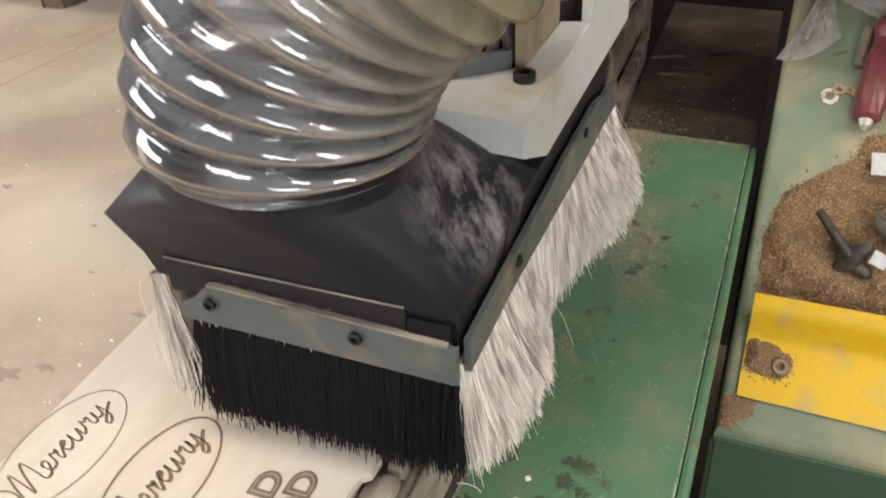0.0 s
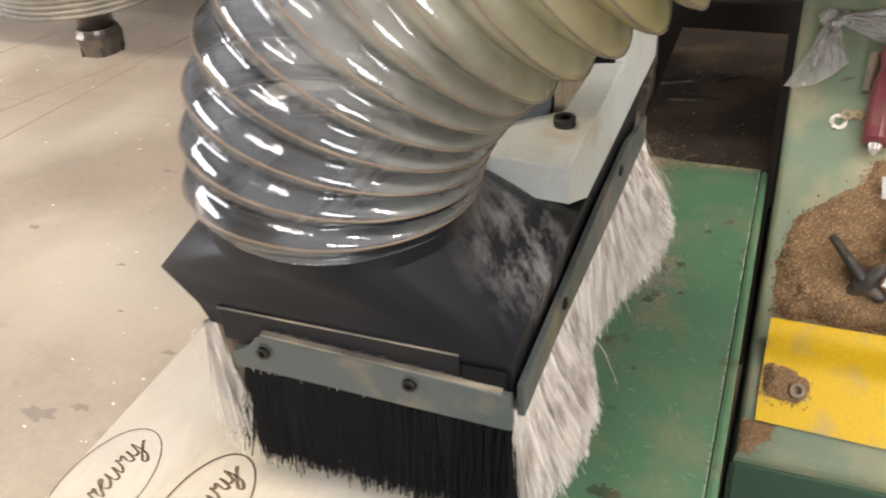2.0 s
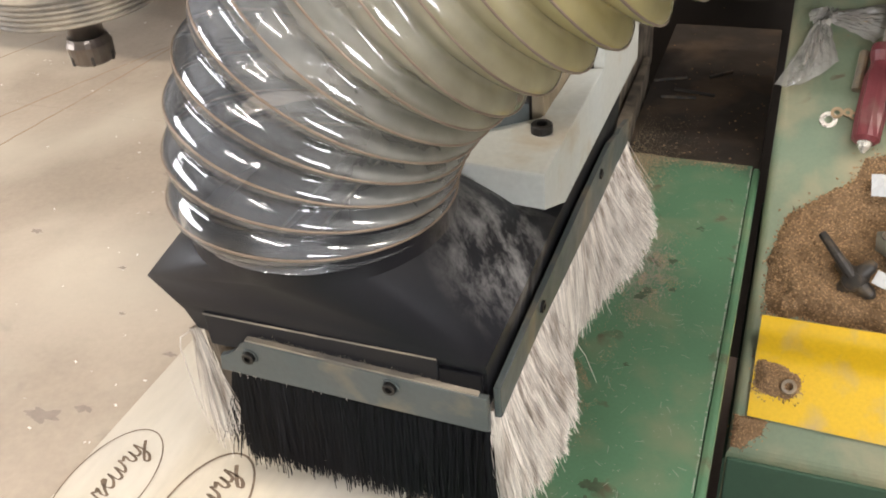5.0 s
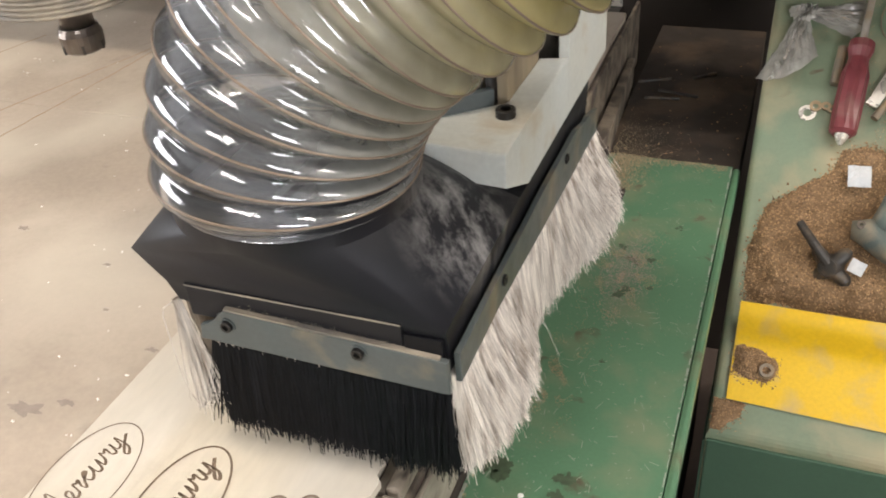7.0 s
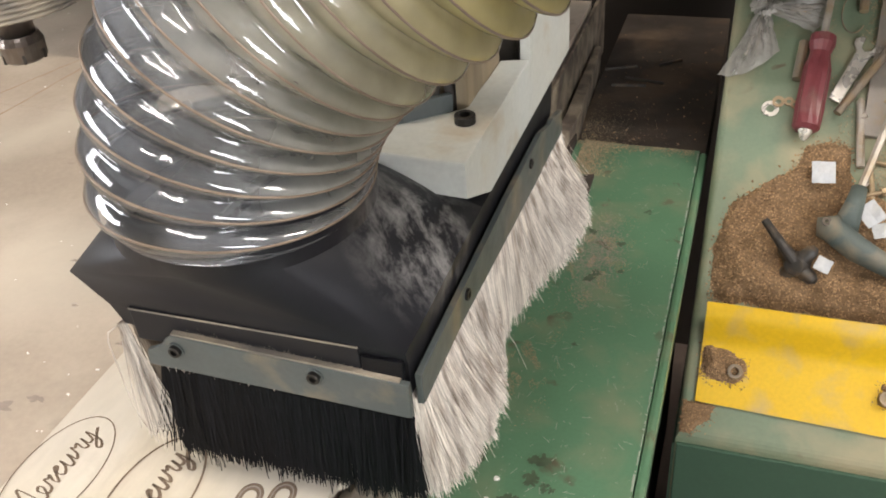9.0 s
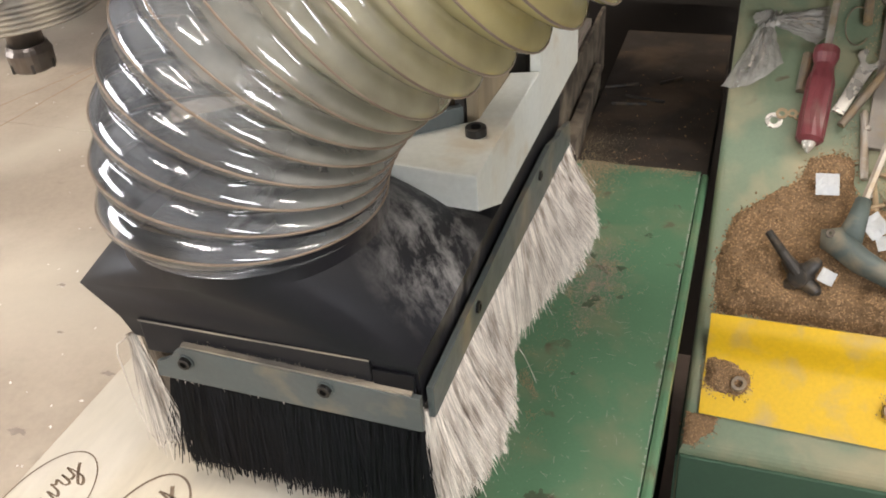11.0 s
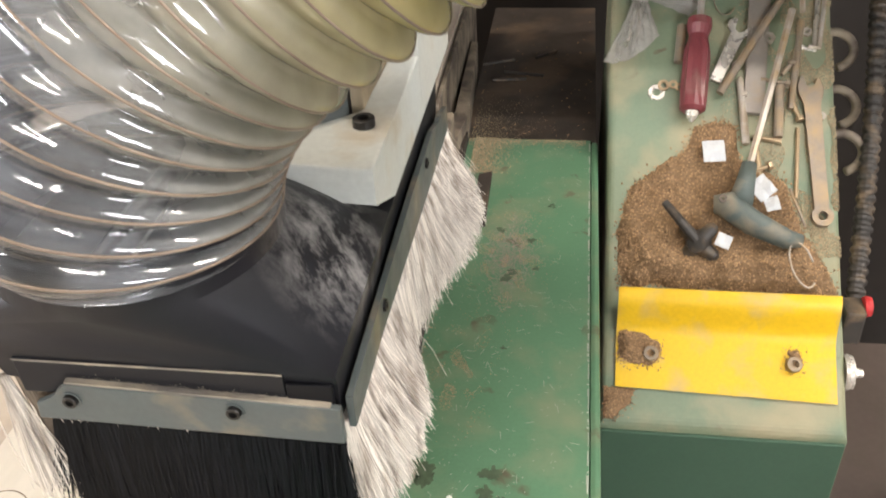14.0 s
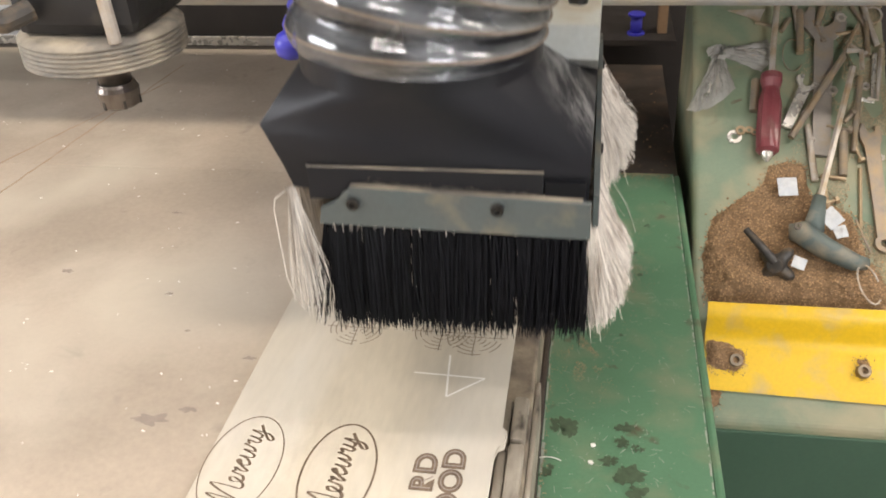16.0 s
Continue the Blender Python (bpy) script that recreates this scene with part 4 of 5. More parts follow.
def hose():
    ob = thing("extraction_hose", HOSE_AT, "clear yellowed ribbed extraction hose with wire helix", "hose")
    pitch, length, seg, rows = 0.0205, 0.62, 80, 11
    a = 0.188
    side = Vector((-math.sin(a), math.cos(a), 0))
    bm = bmesh.new()
    rings = []
    n = int(length / pitch * rows)
    for i in range(n + 1):
        ring = []
        for k in range(seg):
            ph = 2 * math.pi * k / seg
            s = 0.010 + i * pitch / rows
            c, d = hose_line(s)
            u = side.cross(d)
            w = ((s - 0.010) / pitch + k / seg + 0.4) % 1.0
            fold = 0.0075 + 0.0150 * max(0.0, math.sin(ph + 0.25))  # deeper folds inside the bend
            r = 0.0826 - fold * (1 - abs(math.sin(math.pi * w)) ** 0.8)
            ring.append(bm.verts.new(c + (side * math.cos(ph) + u * math.sin(ph)) * r))
        rings.append(ring)
    for p, q in zip(rings, rings[1:]):
        for k in range(seg):
            bm.faces.new((p[k], p[(k + 1) % seg], q[(k + 1) % seg], q[k]))
    part("hose_wall", bm, M["hose"], ob, "clear yellowed plastic wall", smooth=True)
    pts = []
    for i in range(int(length / pitch) * 56):
        w = i / 56
        s, ph = 0.010 + (w + 0.1) * pitch, -2 * math.pi * w
        if s > length - pitch:
            break
        c, d = hose_line(s)
        pts.append(c + (side * math.cos(ph) + side.cross(d) * math.sin(ph)) * 0.0826)
    part("wire_helix", tube(pts, 0.0007, 6), M["wire"], ob, "coppery wire helix", smooth=True)
    return ob


# ---- the second spindle beside it ----
SPIN = Vector((-0.459, 0.250, 0.280))


def spindle():
    s = thing("second_spindle", SPIN, "dusty black router spindle with ribbed ring and collet nut", "spindle")
    x, y, z = SPIN
    nut = part("collet_nut", lathe([(0.0170, 0.0), (0.0195, 0.002), (0.0205, 0.017), (0.0185, 0.021), (0.0175, 0.024)], 24, pose(x, y, z)), M["nut"], s, "slotted steel collet nut")
    for k in range(6):
        # the nut's slots are dark blocks set into its face
        part("slot_shade", box((0.0178, -0.0013, 0.001), (0.0206, 0.0013, 0.009), m=pose(x, y, z, 0, 0, 60 * k + 10)), M["rubber"], nut)
    part("shank", lathe([(0.0155, 0.024), (0.0155, 0.045), (0.03, 0.05), (0.03, 0.054)], 24, pose(x, y, z)), M["nut"], s, "", True)
    prof = [(0.055, 0.052)]
    for k in range(6):
        zz = 0.054 + 0.0044 * k
        prof += [(0.0735, zz), (0.0755, zz + 0.001), (0.0755, zz + 0.0028), (0.0735, zz + 0.0036)]
    prof += [(0.073, 0.081), (0.064, 0.084), (0.05, 0.083)]
    part("ribbed_ring", lathe(prof, 48, pose(x, y, z)), M["ring"], s, "dusty grey ribbed ring", True)
    part("body", box((x - 0.055, y - 0.05, z + 0.083), (x + 0.06, y + 0.07, z + 0.36), 0.012), M["spindle"], s, "black spindle body")
    part("hose_stub", tube([(x - 0.03, y - 0.055, z + 0.11), (x - 0.045, y - 0.075, z + 0.105), (x - 0.06, y - 0.09, z + 0.11)], 0.010, 12), M["rubber"], s)
    part("pipe", tube([(x + 0.045, y - 0.06, z + 0.083), (x + 0.04, y - 0.065, z + 0.25)], 0.006, 10), M["steel"], s)
    part("carriage", box((x - 0.12, y + 0.07, z + 0.16), (x + 0.15, 0.601, z + 0.5), 0.006), M["machine_dark"], s)
    return s


BLUE = Vector((-0.260, 0.2, 0.358))


def coolant():
    c = thing("coolant_nozzle", (-0.250, 0.215, 0.52), "blue segmented flexible coolant nozzle", "coolant hose")
    for k in range(7):
        p = BLUE + Vector((0.0055 * k, 0.002 * k, 0.016 * k)) + Vector((0.004 * math.sin(k), 0, 0))
        part("segment", lathe([(0.004, -0.012), (0.010, -0.009), (0.0135, 0.0), (0.012, 0.007), (0.007, 0.012)], 18, Matrix.Translation(p) @ pose(0, 0, 0, 0, 14, 0)), M["blue"], c, "", True)
    part("feed_pipe", tube([BLUE + Vector((0.034, 0.012, 0.098)), (-0.232, 0.225, 0.478), (-0.262, 0.290, 0.500), (-0.312, 0.330, 0.505)], 0.007, 10), M["rubber"], c, "black feed pipe from the carriage", True)
    return c


# ---- gantry ----
def gantry():
    g = thing("gantry_beam", (-0.2, 0.75, FLOOR), "grey painted gantry beam across the bed", "gantry")
    part("beam", box((-1.9, 0.62, 0.2745), (0.95, 0.86, 0.46), 0.006), M["beam"], g)
    part("left_leg", box((-1.9, 0.72, FLOOR), (-1.78, 0.86, 0.274), 0.006), M["beam"], g)
    part("right_leg", box((0.80, 0.72, FLOOR), (0.95, 0.86, 0.274), 0.006), M["beam"], g)
    part("linear_rail", box((-1.75, 0.602, 0.40), (0.75, 0.62, 0.425), 0.003), M["steel"], g)
    part("back_panel", box((-1.9, 1.42, FLOOR), (0.95, 1.45, 0.9)), M["machine_dark"], g, "dark panel behind the machine")
    return g


def sign():
    s = thing("warning_label", (-1.41, 1.419, -0.06), "white label with red oval print on dark panel", "label")
    part("card", box((-1.50, 1.415, -0.0385), (-1.350, 1.4195, 0.085)), M["paper"], s)
    part("band", box((-1.50, 1.4152, -0.0745), (-1.350, 1.4195, -0.0388)), M["rubber"], s, "black lower band")
    bm = outline([(-1.404 + 0.034 * math.cos(k * 0.2618), -0.055 + 0.0125 * math.sin(k * 0.2618)) for k in range(24)], 0, 0.002, m=Matrix(((1, 0, 0, 0), (0, 0, -1, 1.415), (0, 1, 0, 0), (0, 0, 0, 1))))
    part("red_oval", bm, M["label_red"], s)
    for z, x1 in ((-0.020, -1.365), (-0.006, -1.385), (0.008, -1.365), (0.022, -1.375)):
        part("text_bar", box((-1.46, 1.413, z), (x1, 1.415, z + 0.004)), M["rubber"], s)
    return s


def far_shelf():
    """Odds and ends on a ledge behind the gantry."""
    s = thing("blue_spool", (0.072, 1.2, 0.05), "blue plastic reel standing behind the gantry", "reel")
    part("drum", lathe([(0.011, -0.018), (0.011, 0.018)], 20, pose(0.072, 1.2, 0.07)), M["blue"], s, "", True)
    for dz in (-0.02, 0.016):
        part("rim", lathe([(0.0165, dz), (0.0165, dz + 0.004)], 20, pose(0.072, 1.2, 0.07)), M["blue"], s)
    t = thing("timber_offcut", (0.121, 1.22, 0.05), "rough timber offcut leaning behind the gantry", "timber")
    part("stick", box((0.112, 1.2, 0.05), (0.130, 1.225, 0.17), 0.002), M["wood"], t)
    l = thing("ledge", (0.072, 1.21, 0.04), "dark steel ledge behind the gantry", "ledge")
    part("shelf", box((-0.05, 1.16, 0.04), (0.145, 1.4195, 0.05)), M["machine_dark"], l)


far_shelf()


# ---- the sloping cover with its tools ----
SLOPE = math.degrees(math.atan(0.814))
COVER = pose(0, 0.378, -0.1823, SLOPE)      # its plane: x, up the slope, out of it
COVER_BASE = Vector((0.27, 0.6, FLOOR))


def cover():
    c = thing("machine_end_cover", COVER_BASE, "pale green sloping steel machine cover with dust", "machine cover")
    sect = [(0.385, FLOOR), (0.378, -0.1823), (0.95, 0.2833), (0.95, FLOOR)]
    bm = bmesh.new()
    a = [bm.verts.new((0.1375, y, z)) for y, z in sect]
    b = [bm.verts.new((0.4025, y, z)) for y, z in sect]
    bm.faces.new(a)
    bm.faces.new(b[::-1])
    for k in range(4):
        bm.faces.new((a[k], b[k], b[(k + 1) % 4], a[(k + 1) % 4]))
    bmesh.ops.bevel(bm, geom=[e for e in bm.edges if min(v.co.z for v in e.verts) > -0.5], offset=0.009, segments=4, affect="EDGES", profile=0.5)
    part("shell", bm, M["cover"], c)
    # thin added sheets carry the green darkened for shade on the upright faces
    part("shaded_front", box((0.1392, 0.3745, FLOOR), (0.4008, 0.379, -0.1935), 0.002), M["cover_shaded"], c, "front panel in green darkened for shade")
    part("shaded_side", box((0.1345, 0.380, FLOOR), (0.139, 0.93, -0.2), 0.001), M["cover_shaded"], c, "side panel in green darkened for shade")
    return c


def on_cover(name, u, v, h, turn, label, category, group=""):
    """A thing lying on the cover's slope, built flat round its own origin."""
    ob = new(name)
    ob.empty_display_size = 0.02
    ob.matrix_basis = COVER @ pose(u, v, h, 0, 0, turn)
    return tagged(ob, label, category, group)


def piece(name, bm, mat, parent, label="", smooth=False):
    ob = new(name, finish(name, bm, M[mat], smooth))
    ob.parent = parent
    return tagged(ob, label)


def yellow():
    y = on_cover("yellow_bracket", 0.153, 0.041, 0.0, 0, "bent yellow painted retaining bracket bolted on the cover", "bracket")
    w, t = 0.238, 0.004
    prof = [(0.0, 0.0005), (0.048, 0.0005), (0.054, 0.0009), (0.060, 0.0021), (0.066, 0.0048), (0.072, 0.0092), (0.079, 0.0165), (0.085, 0.0228), (0.090, 0.0272), (0.095, 0.0302), (0.100, 0.0320), (0.107, 0.033)]
    bm = bmesh.new()
    rows = []
    for x in (0.0, w):
        lo = [bm.verts.new((x, a - (0.006 * x / w if a < 0.01 else 0), h)) for a, h in prof]
        hi = [bm.verts.new((x, a - (0.006 * x / w if a < 0.01 else 0) - 0.0015, h + t)) for a, h in prof]
        rows.append(lo + hi[::-1])
    n = len(rows[0])
    for k in range(n):
        bm.faces.new((rows[0][k], rows[0][(k + 1) % n], rows[1][(k + 1) % n], rows[1][k]))
    bm.faces.new(rows[0])
    bm.faces.new(rows[1][::-1])
    piece("plate", bm, "yellow", y, "", 0.7)
    for x in (0.038, 0.192):
        b = lathe([(0.0045, 0.004), (0.0045, 0.0105), (0.0078, 0.0105), (0.0085, 0.0095), (0.0085, 0.0)], 20, pose(x, 0.0365 - (0.004 if x > 0.1 else 0), 0.0045))
        piece("bolt", b, "dark_steel", y, "dusty socket head bolt")
    return y


def pile(name, pts, height, label, base=0.0, grains=2600, gsize=0.0021, lean=None):
    """Sawdust heaped inside an outline on the cover's slope."""
    ob = on_cover(name, 0, 0, 0, 0, label, "sawdust")
    tagged(ob, kind="stuff")
    n = len(pts)
    x0, x1, y0, y1 = min(p[0] for p in pts), max(p[0] for p in pts), min(p[1] for p in pts), max(p[1] for p in pts)

    def inside(x, y):
        c, d = False, 9.0
        for k in range(n):
            (ax, ay), (bx, by) = pts[k], pts[(k + 1) % n]
            if (ay > y) != (by > y) and x < (bx - ax) * (y - ay) / (by - ay) + ax:
                c = not c
            l = (bx - ax) ** 2 + (by - ay) ** 2
            t = max(0, min(1, ((x - ax) * (bx - ax) + (y - ay) * (by - ay)) / l))
            d = min(d, math.hypot(x - ax - t * (bx - ax), y - ay - t * (by - ay)))
        return d if c else -d

    def high(x, y):
        d = inside(x, y) + 0.004 * noise.noise((x * 60, y * 60, 1)) + 0.002 * noise.noise((x * 200, y * 200, 4))
        if d <= 0:
            return -0.002
        top = lean(y) if lean else height
        return min(top, d * 0.75) * (0.85 + 0.5 * noise.noise((x * 35, y * 35, 2))) + 0.0012 * noise.noise((x * 400, y * 400, 7))
    step = 0.0028 if (x1 - x0) > 0.1 else 0.0016
    nx, ny = int((x1 - x0) / step) + 2, int((y1 - y0) / step) + 2
    bm = bmesh.new()
    g = [[bm.verts.new((x0 + i * step, y0 + j * step, base + high(x0 + i * step, y0 + j * step))) for j in range(ny)] for i in range(nx)]
    for i in range(nx - 1):
        for j in range(ny - 1):
            q = (g[i][j], g[i + 1][j], g[i + 1][j + 1], g[i][j + 1])
            if max(v.co.z for v in q) > base - 0.001:
                bm.faces.new(q)
    bmesh.ops.delete(bm, geom=[v for v in bm.verts if not v.link_faces], context="VERTS")
    piece("heap", bm, "sawdust", ob, "", True)
    places = []
    while len(places) < grains:
        x, y = rnd.uniform(x0 - 0.006, x1 + 0.006), rnd.uniform(y0 - 0.006, y1 + 0.006)
        d = inside(x, y)
        if d > 0 or rnd.random() < math.exp(d / 0.003) * 0.5:
            places.append((x, y, base + max(0.0004, high(x, y))))
    f = flakes("grains", None, places, gsize, "loose sawdust grains")
    del f["category"]
    f.parent = ob
    return ob


def spanner(name, u, v, turn, length, size, label, mat="dark_steel", ring=False, width=0.013):
    """Open-ended spanner lying along its own y, jaw at +y."""
    s = on_cover(name, u, v, 0.001, turn, label, "spanner", "hand tools on the cover")
    j = size
    jaw = [(-width / 2, 0), (-width / 2, length * 0.78), (-j * 1.1, length * 0.86), (-j * 1.15, length * 0.93), (-j * 0.75, length), (-j * 0.48, length * 0.985), (-j * 0.45, length - j * 1.1),
           (0, length - j * 1.35), (j * 0.5, length - j * 1.0), (j * 0.55, length * 0.97), (j * 0.85, length * 0.975), (j * 1.15, length * 0.9), (j * 1.05, length * 0.84), (width / 2, length * 0.77), (width / 2, 0)]
    piece("shank", outline(jaw, 0, 0.006, 0.0012), mat, s)
    if ring:
        piece("ring_end", lathe([(width * 0.32, 0), (width * 0.72, 0), (width * 0.72, 0.007), (width * 0.32, 0.007)], 20, pose(0, -width * 0.4, 0), cap=False), mat, s)
    return s


def rod(name, a, b, r, mat, label, category, h=None, bend=None):
    """A straight or bent rod lying between two places on the slope."""
    h = h if h is not None else r + 0.0005
    ob = on_cover(name, a[0], a[1], h, 0, label, category, "hand tools on the cover")
    pts = [(0, 0, 0), ((b[0] - a[0]) * 0.5, (b[1] - a[1]) * 0.5, 0), (b[0] - a[0], b[1] - a[1], 0)]
    if bend:
        pts.append((b[0] - a[0] + bend[0], b[1] - a[1] + bend[1], 0))
    piece("bar", tube(pts, r, 10), mat, ob, "", False)
    return ob


def tools():
    # screwdriver
    a, b = (0.2345, 0.3679), (0.244, 0.4963)
    s = on_cover("screwdriver", a[0], a[1], 0.0165, -math.degrees(math.atan2(b[0] - a[0], b[1] - a[1])), "dark red fluted plastic screwdriver with steel blade", "screwdriver", "hand tools on the cover")
    bm = bmesh.new()
    rings = []
    for y, r in ((0.0, 0.011), (0.004, 0.0155), (0.03, 0.0162), (0.080, 0.0158), (0.092, 0.0125), (0.100, 0.0115), (0.112, 0.0150), (0.122, 0.0145), (0.125, 0.008)):
        rings.append([bm.verts.new((r * (1 - (0.13 if k % 2 and 0.01 < y < 0.09 else 0)) * math.cos(k * math.pi / 8), y, r * (1 - (0.13 if k % 2 and 0.01 < y < 0.09 else 0)) * math.sin(k * math.pi / 8))) for k in range(16)])
    for p, q in zip(rings, rings[1:]):
        for k in range(16):
            bm.faces.new((p[k], p[(k + 1) % 16], q[(k + 1) % 16], q[k]))
    bm.faces.new(rings[0])
    bm.faces.new(rings[-1][::-1])
    piece("handle", bm, "red", s)
    piece("end_cap", tube([(0, -0.012, -0.002), (0, -0.006, 0), (0, 0.002, 0)], [0.002, 0.006, 0.009], 14), "chrome", s, "clear pointed end")
    piece("blade", tube([(0, 0.12, 0), (0, 0.18, 0), (0.002, 0.25, 0)], 0.0042, 12), "steel", s)
    # spanners
    a, b = (0.2632, 0.414), (0.2922, 0.4811)
    spanner("small_spanner", a[0], a[1], -math.degrees(math.atan2(b[0] - a[0], b[1] - a[1])), 0.088, 0.0145, "short bright chromed open-ended spanner", "chrome", width=0.0145)
    spanner("large_spanner", 0.3075, 0.372, -3.5, 0.238, 0.027, "large dark forged open-ended spanner", "forged", width=0.024)
    spanner("ring_spanner", (0.3814, 0.2534)[0], (0.3814, 0.2534)[1], 3, 0.17, 0.013, "rusty brown combination spanner with ring end", "dark_steel", ring=True, width=0.017)
    # T-handle key
    a, b = (0.2609, 0.2512), (0.3470, 0.2111)
    t = on_cover("t_handle_key", 0, 0, 0.0, 0, "grey-green T-handle hex key lying in sawdust", "hex key", "hand tools on the cover")
    mid = (0.2959, 0.2914)
    piece("grip", tube([(a[0] - 0.004, a[1] - 0.002, 0.030), (a[0] + 0.010, a[1] - 0.002, 0.032), ((a[0] + b[0]) / 2 - 0.005, (a[1] + b[1]) / 2 - 0.004, 0.034), (b[0] - 0.01, b[1] - 0.001, 0.03), (b[0] + 0.005, b[1] - 0.001, 0.027)],
                       [0.0105, 0.0165, 0.0150, 0.0118, 0.008], 16, flat=0.85), "handle", t, "", True)
    piece("neck", tube([(mid[0] - 0.010, mid[1] - 0.040, 0.032), (mid[0] - 0.003, mid[1] - 0.012, 0.031), (mid[0] + 0.001, mid[1] + 0.008, 0.029)], [0.014, 0.0105, 0.0085], 14), "handle", t, "", True)
    piece("eye", lathe([(0.0022, 0), (0.0048, 0), (0.0048, 0.003), (0.0022, 0.003)], 14, pose(a[0] + 0.004, a[1], 0.0432), cap=False), "rubber", t)
    e = (0.3520, 0.5031)
    piece("hex_bar", tube([(mid[0], mid[1], 0.029), ((mid[0] + e[0]) / 2, (mid[1] + e[1]) / 2, 0.024), (e[0], e[1], 0.018)], 0.0045, 6), "steel", t)
    # star knob with its stud
    k = on_cover("star_knob", (0.2397, 0.2038)[0], (0.2397, 0.2038)[1], 0.026, 0, "black star clamping knob with threaded stud in sawdust", "clamp knob", "hand tools on the cover")
    turn = pose(0, 0, 0, 22, -28, 12)
    bm = lathe([(0.009, -0.016), (0.013, -0.014), (0.014, 0.0), (0.010, 0.007), (0.004, 0.008)], 20, turn)
    for i in range(4):
        a = 1.5708 * i + 0.5
        tube([turn @ Vector((q * math.cos(a), q * math.sin(a), h)) for q, h in ((0.005, -0.004), (0.014, -0.004), (0.022, -0.007), (0.026, -0.010))], [0.0095, 0.0085, 0.0075, 0.004], 12, bm=bm)
    piece("head", bm, "rubber", k, "", 0.6)
    piece("stud", tube([(-0.002, 0.002, 0.004), (-0.020, 0.022, 0.010), (-0.037, 0.046, 0.004)], [0.0065, 0.0055, 0.0045], 12), "rubber", k)
    # rods, keys, bits
    rod("marker_pen", (0.2672, 0.3951), (0.3420, 0.5235), 0.0048, "dark_steel", "slim dark metal scriber", "scriber", 0.012)
    rod("thin_file", (0.2984, 0.3337), (0.2921, 0.4155), 0.0045, "steel", "slim worn steel file", "file")
    rod("drill_bit", (0.3539, 0.2680), (0.3583, 0.3556), 0.0024, "brass", "thin brassy drill bit", "drill bit")
    rod("socket_bit", (0.3346, 0.3425), (0.3383, 0.4082), 0.0055, "dark_steel", "dark steel socket bit", "socket bit")
    rod("small_hex_key", (0.3158, 0.2841), (0.3084, 0.3425), 0.0032, "brass", "small brassy hex key", "hex key", bend=(0.03, -0.004))
    rod("bent_hex_key", (0.3867, 0.5332), (0.3794, 0.4568), 0.0032, "chrome", "bent bright hex key lying among the tools", "hex key", bend=(-0.0173, 0.0049))
    rod("bent_hex_key", (0.3945, 0.5387), (0.3837, 0.4569), 0.0027, "steel", "bent steel hex key beside a brighter one", "hex key", h=0.009, bend=(-0.012, 0.003))
    rod("short_hex_key", (0.3430, 0.5254), (0.3625, 0.5257), 0.0034, "steel", "short steel hex key over the T-handle bar", "hex key", h=0.024, bend=(-0.0002, -0.0287))
    rod("scriber_point", (0.3282, 0.4964), (0.3651, 0.5769), 0.0026, "dark_steel", "thin dark scriber point", "scriber", h=0.010)
    rod("thin_nail", (0.3422, 0.2724), (0.3575, 0.2280), 0.0016, "dark_steel", "thin dark nail in the sawdust", "nail", h=0.024)
    rod("square_bit", (0.2236, 0.4876), (0.2197, 0.4377), 0.0058, "dark_steel", "dark rusty square bit beside the screwdriver", "bit")
    rod("steel_pin", (0.2866, 0.6028), (0.2858, 0.5321), 0.0055, "dark_steel", "dark steel pin above the spanners", "pin")
    rod("steel_pin", (0.2739, 0.5914), (0.2608, 0.5688), 0.0035, "dark_steel", "small dark steel pin on the cover", "pin")
    rod("long_key", (0.3776, 0.5844), (0.3776, 0.5295), 0.0038, "dark_steel", "dark flat key hanging on its ring", "key")
    p = on_cover("metal_offcut", 0.2190, 0.6010, 0.001, 0, "grey three-cornered sheet metal offcut", "offcut")
    piece("sheet", outline(((-0.033, 0.005), (0.021, 0.007), (0.011, -0.015), (-0.004, -0.006)), 0, 0.002, 0.0004), "steel", p)
    p = on_cover("key_ring", 0.3874, 0.5975, 0.004, 0, "worn steel split ring on the cover", "ring")
    piece("loop", tube([(0.0125 * math.cos(q), 0.0125 * math.sin(q), 0.001 * math.sin(q)) for q in (0.2618 * i for i in range(25))], 0.0016, 6), "steel", p)
    p = on_cover("wire_loop", 0.2760, 0.5300, 0.003, 0, "thin dark wire loop round the small spanner", "wire")
    piece("loop", tube([(0.014 * math.cos(q), 0.026 * math.sin(q), 0.001) for q in (0.9 + 0.25 * i for i in range(20))], 0.0009, 6), "dark_steel", p)
    rod("long_bolt", (0.2360, 0.4301), (0.2385, 0.4702), 0.0055, "dark_steel", "short rusty bolt beside the screwdriver", "bolt")
    rod("tap_wrench", (0.3502, 0.3790), (0.3658, 0.4958), 0.004, "dark_steel", "dark steel rod under other tools", "rod")
    rod("hook_wire", (0.3814, 0.5688), (0.3595, 0.6126), 0.003, "dark_steel", "dark bent hook wire", "wire")
    rod("punch", (0.3096, 0.5761), (0.3221, 0.6199), 0.005, "dark_steel", "dark steel punch among the tools", "punch")
    rod("punch", (0.2846, 0.5688), (0.2784, 0.6345), 0.004, "steel", "worn steel punch among the tools", "punch")
    rod("punch", (0.3907, 0.5469), (0.3720, 0.6272), 0.004, "steel", "worn steel punch among the tools", "punch")
